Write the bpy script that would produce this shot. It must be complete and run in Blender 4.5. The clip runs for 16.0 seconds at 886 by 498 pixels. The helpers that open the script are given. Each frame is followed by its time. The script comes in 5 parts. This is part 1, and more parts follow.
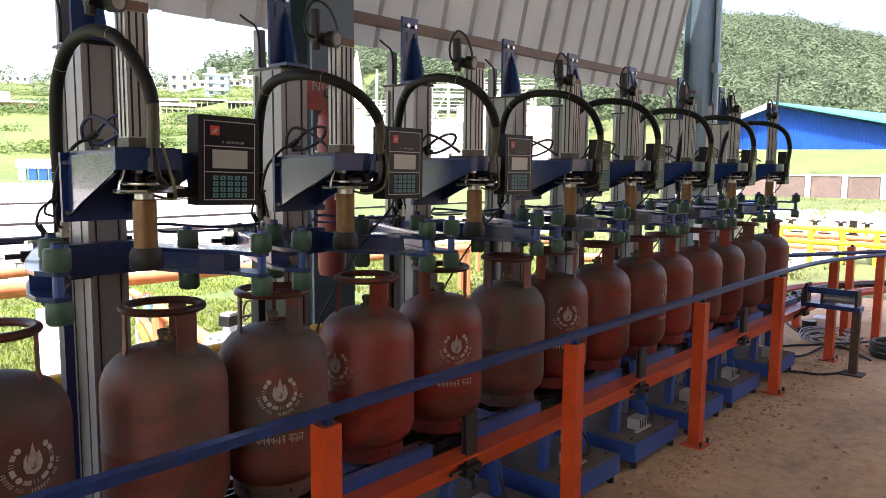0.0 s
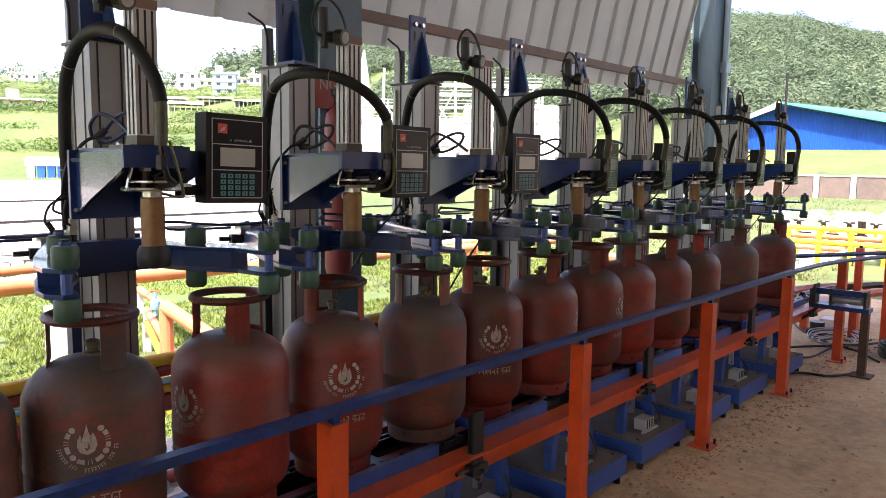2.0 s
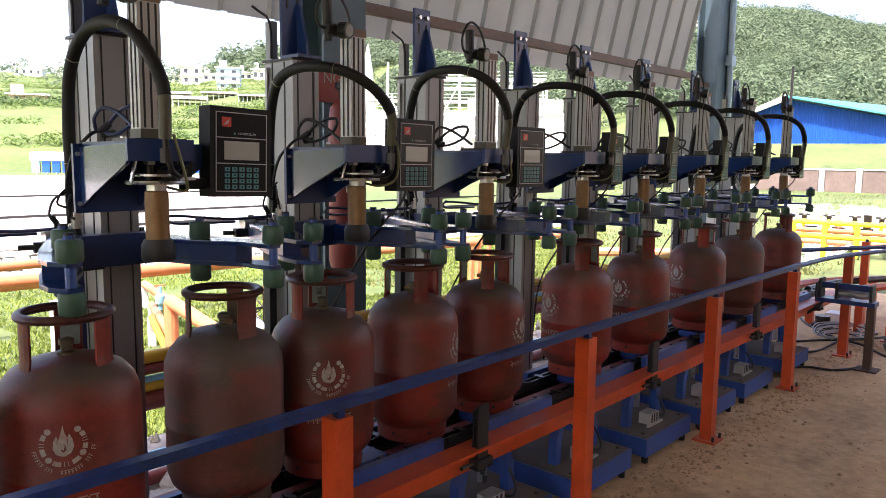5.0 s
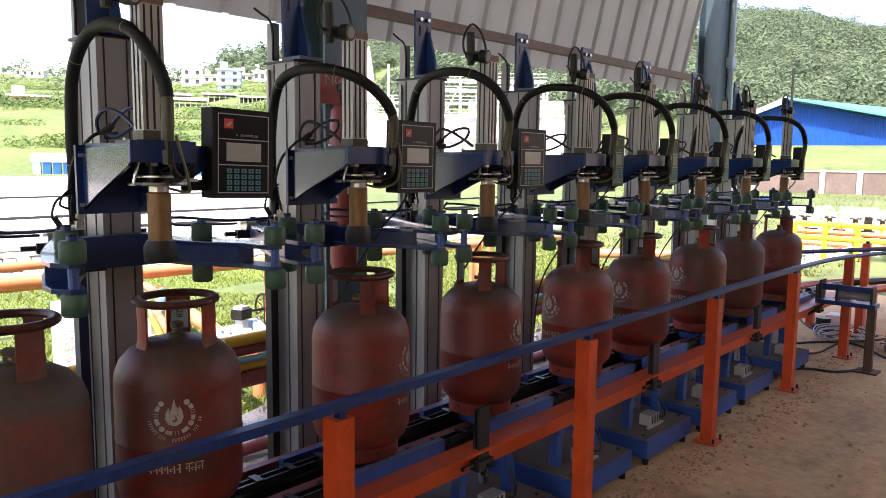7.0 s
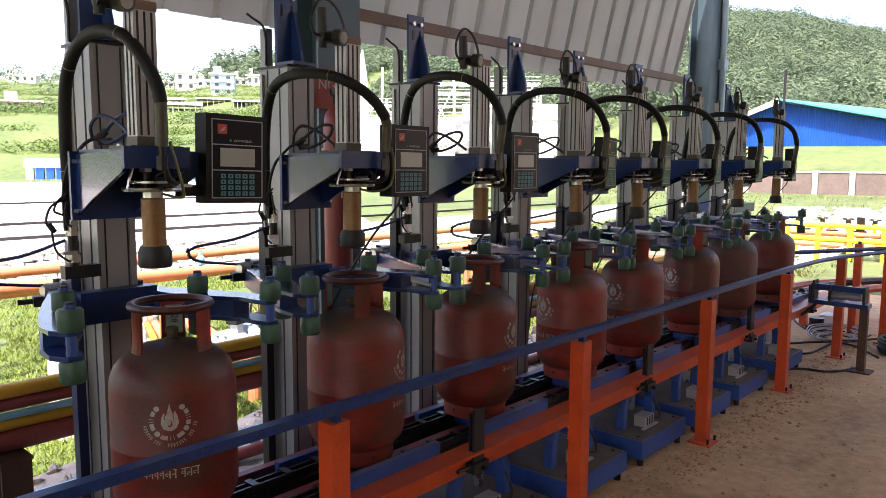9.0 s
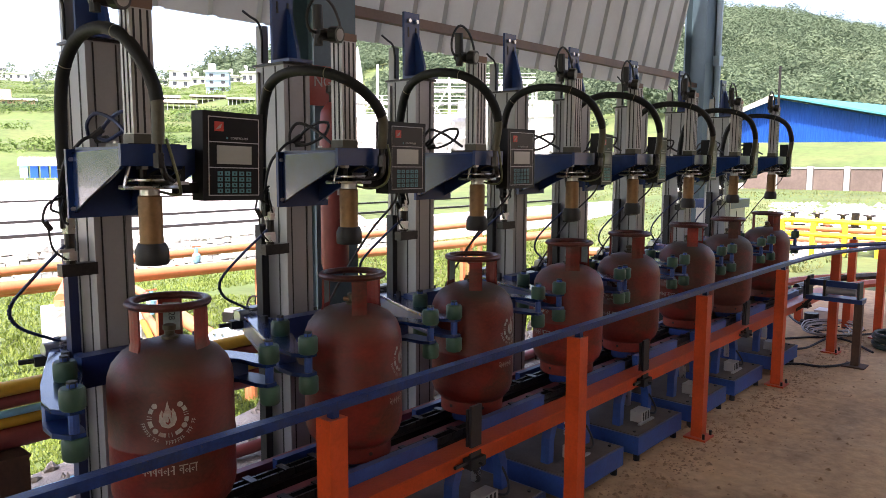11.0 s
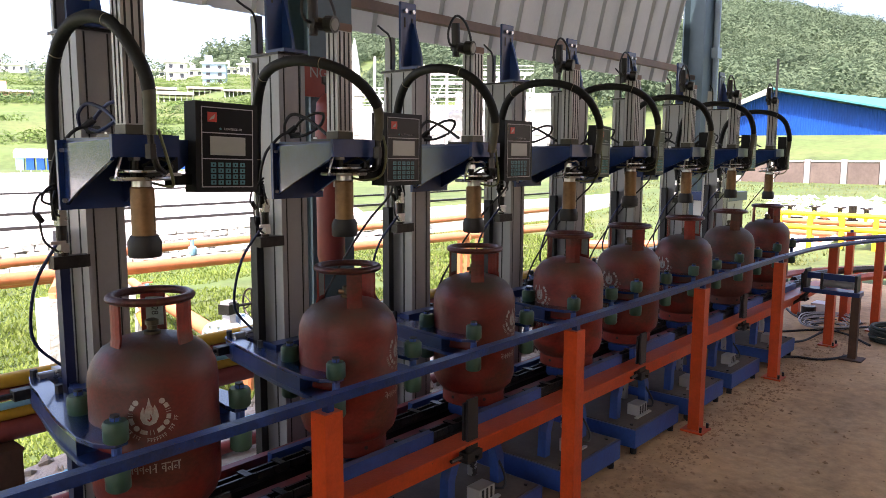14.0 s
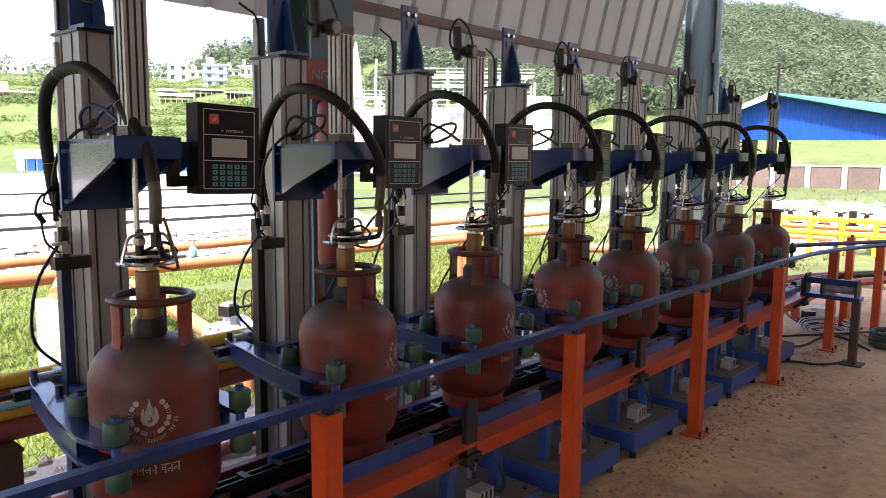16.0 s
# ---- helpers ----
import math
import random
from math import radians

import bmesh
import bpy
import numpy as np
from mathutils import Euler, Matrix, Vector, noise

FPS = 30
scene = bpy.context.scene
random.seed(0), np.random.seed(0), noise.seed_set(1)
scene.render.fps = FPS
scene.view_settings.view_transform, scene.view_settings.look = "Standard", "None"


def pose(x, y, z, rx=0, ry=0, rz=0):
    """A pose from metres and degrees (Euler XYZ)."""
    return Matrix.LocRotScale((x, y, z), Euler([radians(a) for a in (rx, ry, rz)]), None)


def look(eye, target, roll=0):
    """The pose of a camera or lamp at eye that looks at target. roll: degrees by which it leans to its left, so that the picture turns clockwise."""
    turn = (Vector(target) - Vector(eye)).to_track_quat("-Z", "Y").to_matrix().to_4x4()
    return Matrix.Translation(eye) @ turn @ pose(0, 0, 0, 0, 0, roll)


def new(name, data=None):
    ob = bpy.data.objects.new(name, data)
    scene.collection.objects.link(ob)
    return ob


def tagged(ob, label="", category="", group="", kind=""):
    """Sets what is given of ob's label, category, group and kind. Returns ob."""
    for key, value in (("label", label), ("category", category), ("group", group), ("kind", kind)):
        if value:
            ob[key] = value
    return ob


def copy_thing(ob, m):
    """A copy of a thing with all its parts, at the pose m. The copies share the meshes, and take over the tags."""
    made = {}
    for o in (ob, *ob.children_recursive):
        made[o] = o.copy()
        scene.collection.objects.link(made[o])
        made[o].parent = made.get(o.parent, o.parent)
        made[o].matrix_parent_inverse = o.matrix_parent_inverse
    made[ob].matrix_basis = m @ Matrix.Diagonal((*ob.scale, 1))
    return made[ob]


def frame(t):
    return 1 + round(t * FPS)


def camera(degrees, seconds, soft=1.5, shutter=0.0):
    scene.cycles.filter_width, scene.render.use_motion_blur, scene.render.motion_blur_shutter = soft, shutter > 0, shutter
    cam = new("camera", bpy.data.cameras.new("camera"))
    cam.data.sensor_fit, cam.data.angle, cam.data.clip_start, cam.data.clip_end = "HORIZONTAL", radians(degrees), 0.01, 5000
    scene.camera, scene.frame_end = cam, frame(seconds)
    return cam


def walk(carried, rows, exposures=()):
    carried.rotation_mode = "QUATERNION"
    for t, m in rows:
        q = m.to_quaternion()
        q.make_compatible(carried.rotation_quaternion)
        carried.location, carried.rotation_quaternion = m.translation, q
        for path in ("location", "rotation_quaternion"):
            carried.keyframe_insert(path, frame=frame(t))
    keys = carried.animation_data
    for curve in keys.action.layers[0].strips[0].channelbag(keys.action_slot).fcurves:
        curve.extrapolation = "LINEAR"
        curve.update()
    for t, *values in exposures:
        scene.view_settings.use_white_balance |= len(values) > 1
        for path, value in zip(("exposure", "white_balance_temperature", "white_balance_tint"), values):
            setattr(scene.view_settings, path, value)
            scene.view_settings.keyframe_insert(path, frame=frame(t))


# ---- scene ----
cam = camera(61.67, 16.0, soft=0.6)
walk(cam, [
    (0, pose(0.0007, -0.0076, 1.4101, 83.622, -0.528, -48.412)),
    (0.5, pose(0.0021, -0.0090, 1.4098, 83.560, -0.318, -48.337)),
    (1, pose(0.0028, -0.0076, 1.4078, 83.569, -0.437, -48.089)),
    (1.5, pose(0.0024, -0.0034, 1.4091, 83.562, -0.733, -48.114)),
    (2, pose(0.0023, -0.0023, 1.4097, 83.542, -0.738, -47.899)),
    (2.5, pose(-0.0015, -0.0067, 1.4080, 83.413, -0.680, -47.763)),
    (3, pose(0.0031, -0.0033, 1.4061, 83.381, -0.464, -47.632)),
    (3.5, pose(0.0071, -0.0003, 1.4070, 83.192, -0.526, -47.532)),
    (4, pose(0.0076, 0.0029, 1.4056, 83.090, -0.598, -47.562)),
    (6.5, pose(0.0023, 0.0028, 1.4070, 83.173, -0.709, -47.554)),
    (7, pose(-0.0000, -0.0000, 1.4063, 83.240, -0.696, -47.543)),
    (7.5, pose(-0.0078, -0.0061, 1.4061, 83.259, -0.591, -47.516)),
    (8, pose(-0.0019, -0.0053, 1.4070, 83.216, -0.650, -47.932)),
    (8.5, pose(-0.0047, -0.0077, 1.4092, 83.345, -0.424, -47.996)),
    (9, pose(-0.0053, -0.0094, 1.4087, 83.475, -0.342, -47.976)),
    (11.5, pose(-0.0120, -0.0115, 1.4076, 83.173, -0.180, -48.402)),
    (12, pose(0.0010, -0.0045, 1.4064, 83.042, -0.247, -48.452)),
    (12.5, pose(0.0052, -0.0031, 1.4043, 82.858, -0.181, -48.525)),
    (13, pose(0.0065, 0.0000, 1.4059, 82.775, -0.299, -48.330)),
    (13.5, pose(0.0055, -0.0015, 1.4037, 82.640, -0.360, -48.580)),
    (14, pose(0.0059, -0.0005, 1.4049, 82.688, -0.243, -48.516)),
    (14.5, pose(0.0062, -0.0020, 1.4032, 82.735, -0.157, -48.493)),
    (15, pose(0.0040, -0.0037, 1.4047, 82.792, -0.248, -48.441)),
    (15.5, pose(0.0016, -0.0011, 1.4061, 82.998, -0.500, -48.384)),
    (16, pose(0.0022, -0.0021, 1.4053, 82.908, -0.542, -48.463)),], [(0, 2.18, 6650, 25), (6, 2.12, 6650, 25), (12, 1.95, 6650, 25), (16, 1.98, 6650, 25)])

# ---- world, sun, exposure ----
SUN_EL, SUN_AZ = 58.0, -112.0      # elevation, bearing from +y towards +x
world = bpy.data.worlds.new("sky")
scene.world = world
world.use_nodes = True
_n = world.node_tree.nodes
_sky = _n.new("ShaderNodeTexSky")
_sky.sky_type, _sky.sun_disc = 'NISHITA', False
_sky.sun_elevation, _sky.sun_rotation = radians(SUN_EL), radians(SUN_AZ)
_sky.air_density, _sky.dust_density, _sky.ozone_density = 1.0, 4.0, 1.0
world.node_tree.links.new(_sky.outputs[0], _n["Background"].inputs[0])
_n["Background"].inputs[1].default_value = 0.15
sun = new("sun", bpy.data.lights.new("sun", 'SUN'))
sun.data.energy, sun.data.angle, sun.data.color = 3.6, radians(0.6), (1.0, 0.95, 0.87)
sun.matrix_world = look((0, 0, 20), (-math.sin(radians(SUN_AZ)) * math.cos(radians(SUN_EL)),
                                     -math.cos(radians(SUN_AZ)) * math.cos(radians(SUN_EL)), 20 - math.sin(radians(SUN_EL))))


# ---- materials ----
def mat(name, col, rough=0.5, metal=0.0, var=0.25, scale=6.0, grain=60.0, bump=0.15, dust=None, dust_amt=0.0,
        rust=0.0, world_space=False, alt=None, alt_amt=0.5, spec=0.5, rnd=0.0, trans=0.0, coat=0.0, stretch=1.0, alt2=None, hard=0.0):
    """A surface with broad stains, fine grain, relief, optional settled dust on upward faces and chips."""
    m = bpy.data.materials.new(name)
    m.use_nodes = True
    nt = m.node_tree
    N, L = nt.nodes, nt.links
    bs = N["Principled BSDF"]
    bs.inputs["Roughness"].default_value, bs.inputs["Metallic"].default_value = rough, metal
    bs.inputs["Specular IOR Level"].default_value = spec
    bs.inputs["Coat Weight"].default_value, bs.inputs["Coat Roughness"].default_value = coat, 0.06
    if world_space:
        co = N.new("ShaderNodeNewGeometry").outputs["Position"]
    else:
        co = N.new("ShaderNodeTexCoord").outputs["Object"]
    if rnd:
        oi = N.new("ShaderNodeObjectInfo")
        ad = N.new("ShaderNodeVectorMath")
        sc = N.new("ShaderNodeMath"); sc.operation = 'MULTIPLY'; sc.inputs[1].default_value = 37.0
        L.new(oi.outputs["Random"], sc.inputs[0]); L.new(co, ad.inputs[0]); L.new(sc.outputs[0], ad.inputs[1])
        co = ad.outputs[0]
    if stretch != 1.0:
        ve = N.new("ShaderNodeVectorMath"); ve.operation = 'MULTIPLY'; ve.inputs[1].default_value = (1, 1, stretch)
        L.new(co, ve.inputs[0])
        co = ve.outputs[0]

    def noise_tex(s, detail=4.0, ro=0.6):
        t = N.new("ShaderNodeTexNoise")
        t.inputs["Scale"].default_value, t.inputs["Detail"].default_value, t.inputs["Roughness"].default_value = s, detail, ro
        L.new(co, t.inputs["Vector"])
        return t.outputs["Fac"]

    def ramp(fac, a, b):
        r = N.new("ShaderNodeMapRange")
        r.inputs["From Min"].default_value, r.inputs["From Max"].default_value = a, b
        L.new(fac, r.inputs["Value"])
        return r.outputs[0]

    def mix(fac, a, b, mode='MIX'):
        x = N.new("ShaderNodeMix")
        x.data_type, x.blend_type = 'RGBA', mode
        for s, v in ((0, fac), (6, a), (7, b)):
            if isinstance(v, (int, float)):
                x.inputs[s].default_value = v
            elif isinstance(v, tuple):
                x.inputs[s].default_value = (*v, 1)
            else:
                L.new(v, x.inputs[s])
        return x.outputs[2]
    big, fine = noise_tex(scale), noise_tex(grain, 3.0)
    dark = tuple(c * (1 - var) for c in col)
    light = tuple(min(1, c * (1 + var * 0.8)) for c in col)
    c = mix(ramp(big, 0.3, 0.7), dark, light)
    if alt:
        c = mix(ramp(noise_tex(scale * 0.6, 6.0 - 3.5 * hard, 0.7 - .2 * hard), 0.62 - 0.25 * alt_amt + .05 * hard, 0.75 - 0.15 * alt_amt - .08 * hard), c, alt)
    if alt2:
        c = mix(ramp(noise_tex(scale * 1.3, 2.5, 0.55), 0.53, 0.64), c, alt2)
    c = mix(0.35 * min(1, var * 2), c, mix(ramp(fine, 0.35, 0.65), tuple(k * 0.6 for k in col), light))
    if rust:
        c = mix(ramp(noise_tex(scale * 4, 6.0, 0.75), 0.72 - rust * 0.2, 0.76 - rust * 0.2), c, (0.09, 0.045, 0.025))
    if dust:
        geo = N.new("ShaderNodeNewGeometry")
        sep = N.new("ShaderNodeSeparateXYZ")
        L.new(geo.outputs["Normal"], sep.inputs[0])
        up = ramp(sep.outputs[2], -0.05, 0.75)
        mul = N.new("ShaderNodeMath"); mul.operation = 'MULTIPLY'
        L.new(up, mul.inputs[0]); L.new(ramp(big, 0.15, 0.6), mul.inputs[1])
        mu2 = N.new("ShaderNodeMath"); mu2.operation = 'MULTIPLY'; mu2.inputs[1].default_value = dust_amt
        L.new(mul.outputs[0], mu2.inputs[0])
        c = mix(mu2.outputs[0], c, dust)
    if rnd:                                      # each piece has faded a little differently
        tone = N.new("ShaderNodeMapRange")
        tone.inputs["To Min"].default_value, tone.inputs["To Max"].default_value = 1 - .3 * rnd, 1 + .25 * rnd
        L.new(oi.outputs["Random"], tone.inputs["Value"])
        sc2 = N.new("ShaderNodeVectorMath"); sc2.operation = 'SCALE'
        L.new(c, sc2.inputs[0]); L.new(tone.outputs[0], sc2.inputs["Scale"])
        c = sc2.outputs[0]
    L.new(c, bs.inputs["Base Color"])
    if trans:                                    # thin leaves let light through
        tr, ms = N.new("ShaderNodeBsdfTranslucent"), N.new("ShaderNodeMixShader")
        ms.inputs[0].default_value = trans
        L.new(c, tr.inputs[0]); L.new(bs.outputs[0], ms.inputs[1]); L.new(tr.outputs[0], ms.inputs[2])
        L.new(ms.outputs[0], N["Material Output"].inputs[0])
    rr = N.new("ShaderNodeMapRange")
    rr.inputs["To Min"].default_value, rr.inputs["To Max"].default_value = max(0.02, rough - 0.12), min(1, rough + 0.15)
    L.new(big, rr.inputs["Value"]); L.new(rr.outputs[0], bs.inputs["Roughness"])
    if bump:
        b = N.new("ShaderNodeBump")
        b.inputs["Strength"].default_value, b.inputs["Distance"].default_value = bump, 0.004 if not world_space else 0.03
        L.new(fine, b.inputs["Height"]); L.new(b.outputs[0], bs.inputs["Normal"])
    return m


def glow(name, col, strength):
    m = bpy.data.materials.new(name)
    m.use_nodes = True
    bs = m.node_tree.nodes["Principled BSDF"]
    bs.inputs["Base Color"].default_value = (*col, 1)
    bs.inputs["Emission Color"].default_value = (*col, 1)
    bs.inputs["Emission Strength"].default_value = strength
    return m


DUST = (0.088, 0.070, 0.054)
M_red = mat("red_cylinder_paint", (0.205, 0.023, 0.0145), 0.48, 0, 0.45, 6, 70, 0.25, DUST, 0.95, 0.28, alt=(0.088, 0.038, 0.027), alt_amt=0.6, rnd=1, spec=0.35, stretch=1.5, hard=.8, alt2=(0.25, 0.028, 0.018))
M_brown = mat("weathered_brown_red_paint", (0.13, 0.036, 0.025), 0.62, 0, 0.45, 5.5, 60, 0.35, DUST, 0.9, 0.4, alt=(0.055, 0.047, 0.034), alt_amt=0.8, rnd=1, stretch=1.6, hard=1.0, alt2=(0.19, 0.034, 0.022))
M_ring = mat("worn_dark_ring", (0.085, 0.022, 0.016), 0.42, 0.1, 0.5, 14, 90, 0.3, None, 0, 0.8, rnd=1)
M_white = mat("stencil_white", (0.36, 0.335, 0.30), 0.7, 0, 0.3, 40, 200, 0.05, alt=(0.30, 0.16, 0.13), alt_amt=0.45)
M_brass = mat("dull_brass", (0.24, 0.135, 0.055), 0.45, 0.35, 0.3, 14, 90, 0.1, alt=(0.16, 0.085, 0.04), alt_amt=0.5)
M_ferrule = mat("olive_hose_sleeve", (0.075, 0.07, 0.045), 0.5, 0.2, 0.25, 20)
M_valve = mat("tarnished_brass", (0.09, 0.075, 0.045), 0.5, 0.4, 0.3, 20)
M_tag = mat("pale_green_tag", (0.24, 0.30, 0.28), 0.6, 0, 0.2, 30)
M_alu = mat("anodised_aluminium", (0.275, 0.27, 0.27), 0.40, 0.3, 0.12, 3, 120, 0.05)
M_alu2 = mat("light_profile_aluminium", (0.44, 0.435, 0.42), 0.36, 0.2, 0.1, 5, 140, 0.05)
M_slot = mat("slot_black", (0.015, 0.015, 0.015), 0.7, 0, 0.2)
M_blue = mat("machine_blue_enamel", (0.008, 0.030, 0.125), 0.32, 0.0, 0.3, 8, 90, 0.05, None, 0, 0.12, spec=0.4, coat=0.1)
M_bluegl = mat("mirror_blue_enamel", (0.008, 0.030, 0.125), 0.2, 0.0, 0.3, 8, 90, 0.04, None, 0, 0.10, spec=0.5, coat=0.45)
M_bluew = mat("worn_blue_paint", (0.02, 0.072, 0.29), 0.45, 0, 0.35, 8, 70, 0.2, (0.16, 0.14, 0.12), 0.5, 0.25)
M_rail = mat("scuffed_blue_rail", (0.008, 0.034, 0.155), 0.4, 0, 0.5, 22, 110, 0.25, None, 0, 0.5, alt=(0.028, 0.04, 0.075), alt_amt=0.4, spec=0.4)
M_orange = mat("orange_paint", (0.56, 0.066, 0.011), 0.36, 0, 0.28, 9, 80, 0.2, (0.30, 0.10, 0.05), 0.3, 0.28, rnd=.4)
M_black = mat("black_rubber", (0.014, 0.014, 0.015), 0.55, 0, 0.3, 20, 120, 0.2)
M_hose = mat("black_spiral_hose", (0.008, 0.008, 0.008), 0.6, 0, 0.3, 30, 200, 0.2, spec=0.3)
M_green = mat("green_polyurethane", (0.030, 0.085, 0.055), 0.5, 0, 0.25, 14, 90, 0.15)
M_steel = mat("bright_steel", (0.55, 0.55, 0.55), 0.28, 0.95, 0.15, 20, 120, 0.08)
M_dsteel = mat("oily_dark_steel", (0.028, 0.026, 0.025), 0.36, 0.6, 0.5, 14, 90, 0.35, DUST, 0.25, 0.5)
M_panel = mat("charcoal_panel_case", (0.008, 0.008, 0.009), 0.5, 0, 0.15, 10, 200, 0.05, spec=0.25)
M_face = mat("panel_face_black", (0.005, 0.005, 0.006), 0.3, 0, 0.1, 10, 200, 0.0, spec=0.2)
M_line = mat("panel_trim_grey", (0.36, 0.36, 0.38), 0.5, 0, 0.1)
M_key = mat("teal_key", (0.055, 0.19, 0.225), 0.45, 0, 0.15, 40)
M_lcd = mat("pale_lcd", (0.36, 0.38, 0.36), 0.18, 0, 0.06, 10, 100, 0)
M_logo = mat("red_badge", (0.55, 0.05, 0.03), 0.4, 0, 0.1)
M_teal = mat("teal_structural_paint", (0.055, 0.095, 0.115), 0.45, 0, 0.18, 4, 60, 0.1, rust=0.05)
M_ltblue = mat("pale_blue_conduit", (0.30, 0.42, 0.52), 0.4, 0, 0.1)
M_sheet = mat("cream_corrugated_sheet", (0.46, 0.45, 0.42), 0.5, 0.0, 0.1, 2, 50, 0.05)
M_gutter = mat("brown_purlin", (0.19, 0.115, 0.085), 0.6, 0, 0.25, 5)
M_roof = mat("galvanised_roof_underside", (0.50, 0.49, 0.47), 0.5, 0.2, 0.15, 1.5)
M_sign = mat("red_sign_board", (0.30, 0.05, 0.028), 0.5, 0, 0.15)
M_firered = mat("fire_red_paint", (0.17, 0.024, 0.018), 0.5, 0, 0.2, 5)
M_yellow = mat("yellow_pipe_paint", (0.52, 0.30, 0.02), 0.45, 0, 0.2, 5, 60, 0.1)
M_maroon = mat("maroon_pipe_paint", (0.24, 0.05, 0.045), 0.45, 0, 0.25, 5, 60, 0.1)
M_sky = mat("sky_blue_pipe_paint", (0.20, 0.46, 0.62), 0.45, 0, 0.2, 5, 60, 0.1)
M_opipe = mat("salmon_orange_pipe_paint", (0.58, 0.20, 0.09), 0.45, 0, 0.18, 5, 60, 0.1)
M_yrail = mat("bright_yellow_paint", (0.75, 0.55, 0.02), 0.5, 0, 0.15, 5)
M_floor = mat("dusty_earth_concrete", (0.49, 0.315, 0.165), 0.9, 0, 0.45, 2.6, 17, 0.35, alt=(0.61, 0.43, 0.25), alt_amt=0.7, world_space=True)
M_tray = mat("dusty_steel_plate", (0.13, 0.105, 0.085), 0.75, 0.1, 0.3, 8, 60, 0.2)
M_gravel = mat("grey_rubble", (0.38, 0.345, 0.30), 0.9, 0, 0.35, 2.5, 18, 0.8, world_space=True)
M_stone = mat("rubble_stone", (0.78, 0.76, 0.72), 0.9, 0, 0.3, 3, 30, 0.5, world_space=True)
M_conc = mat("pale_yard_concrete", (0.72, 0.70, 0.66), 0.85, 0, 0.12, 0.2, 3, 0.2, world_space=True)
M_grass = mat("grass_ground", (0.075, 0.118, 0.030), 0.9, 0, 0.55, 0.22, 2.2, 0.6, alt=(0.135, 0.145, 0.05), alt_amt=0.6, world_space=True)
M_blade = mat("grass_blades", (0.185, 0.255, 0.045), 0.7, 0, 0.4, 1.2, 20, 0, world_space=True, trans=0.45)
# leaf greens paled and blued: distant haze is put into the colour
M_leaf = mat("hazy_leaves", (0.105, 0.150, 0.092), 0.9, 0, 0.4, 0.03, 0.5, 0, alt=(0.185, 0.245, 0.15), alt_amt=0.7, spec=0.05, trans=0.4, world_space=True, alt2=(0.062, 0.098, 0.058))
M_crop = mat("dark_crop_rows", (0.05, 0.10, 0.025), 0.8, 0, 0.4, 0.3, 3, 0, world_space=True)
M_house = mat("whitewashed_wall", (0.80, 0.79, 0.77), 0.8, 0, 0.2, 0.3, 3, 0, world_space=True)
M_houseb = mat("pale_blue_wall", (0.42, 0.55, 0.68), 0.8, 0, 0.15, 0.3, 3, 0, world_space=True)
M_window = mat("dark_window", (0.05, 0.06, 0.07), 0.2, 0, 0.2)
M_shedwall = mat("bright_blue_sheet", (0.003, 0.060, 0.30), 0.55, 0, 0.2, 0.5, 5, 0.0, world_space=True, spec=.3)
M_shedroof = mat("turquoise_roof_sheet", (0.055, 0.27, 0.33), 0.5, 0, 0.15, 0.5, 5, 0.0, world_space=True, spec=.3)
M_brick = mat("compound_brick", (0.13, 0.10, 0.085), 0.9, 0, 0.25, 1.0, 8, 0.3, world_space=True)
M_wpost = mat("white_pillar", (0.76, 0.755, 0.74), 0.8, 0, 0.15, 2)
M_pillar = mat("pale_pillar", (0.36, 0.35, 0.33), 0.85, 0, 0.2, 2)
M_cable = mat("navy_cable", (0.010, 0.018, 0.075), 0.45, 0, 0.2)
# grey of the two added light-blocking walls, pale enough to return some fill
M_blocker = mat("blocker_wall_grey", (0.50, 0.46, 0.41), 0.85, 0, 0.2, 1.5, 20, 0.2, world_space=True)
M_tie = mat("pale_cable_tie", (0.24, 0.21, 0.14), 0.5, 0, 0.1)
M_dry = mat("dry_pale_grass", (0.165, 0.185, 0.06), 0.8, 0, 0.4, .5, 9, 0, world_space=True, trans=0.4)
M_greencoil = mat("dark_green_hose", (0.03, 0.055, 0.05), 0.5, 0, 0.2, 12)
M_clod = mat("dry_earth_clod", (0.38, 0.24, 0.13), 0.95, 0, 0.5, 9, 60, 0.3, world_space=True)
M_rusty = mat("rust_brown_post", (0.075, 0.036, 0.022), 0.7, 0, 0.4, 9, 70, 0.3)
M_cropl = mat("light_crop_rows", (0.115, 0.185, 0.042), 0.8, 0, 0.4, 0.3, 3, 0, trans=0.3, world_space=True)
M_tanroof = mat("tan_field_shed_roof", (0.62, 0.55, 0.47), 0.8, 0, 0.2, 0.4, 4, 0, world_space=True)
M_pink = mat("pinkish_brick_wall", (0.62, 0.36, 0.27), 0.85, 0, 0.2, 0.5, 4, 0, world_space=True)
M_ycable = mat("grey_green_tube", (0.12, 0.13, 0.06), 0.4, 0, 0.2)


# ---- mesh helpers ----
def finish(bm, name, material, smooth=False, bevel=0.0):
    if bevel:
        bmesh.ops.bevel(bm, geom=[e for e in bm.edges if len(e.link_faces) == 2 and e.calc_face_angle(0) > 0.6], offset=bevel,
                        segments=2, affect='EDGES', profile=0.7, clamp_overlap=True)
    me = bpy.data.meshes.new(name)
    bm.to_mesh(me)
    bm.free()
    for mm in (material if isinstance(material, (list, tuple)) else [material]):
        me.materials.append(mm)
    if smooth:
        for p in me.polygons:
            p.use_smooth = True
        me.set_sharp_from_angle(angle=radians(40))
    return me


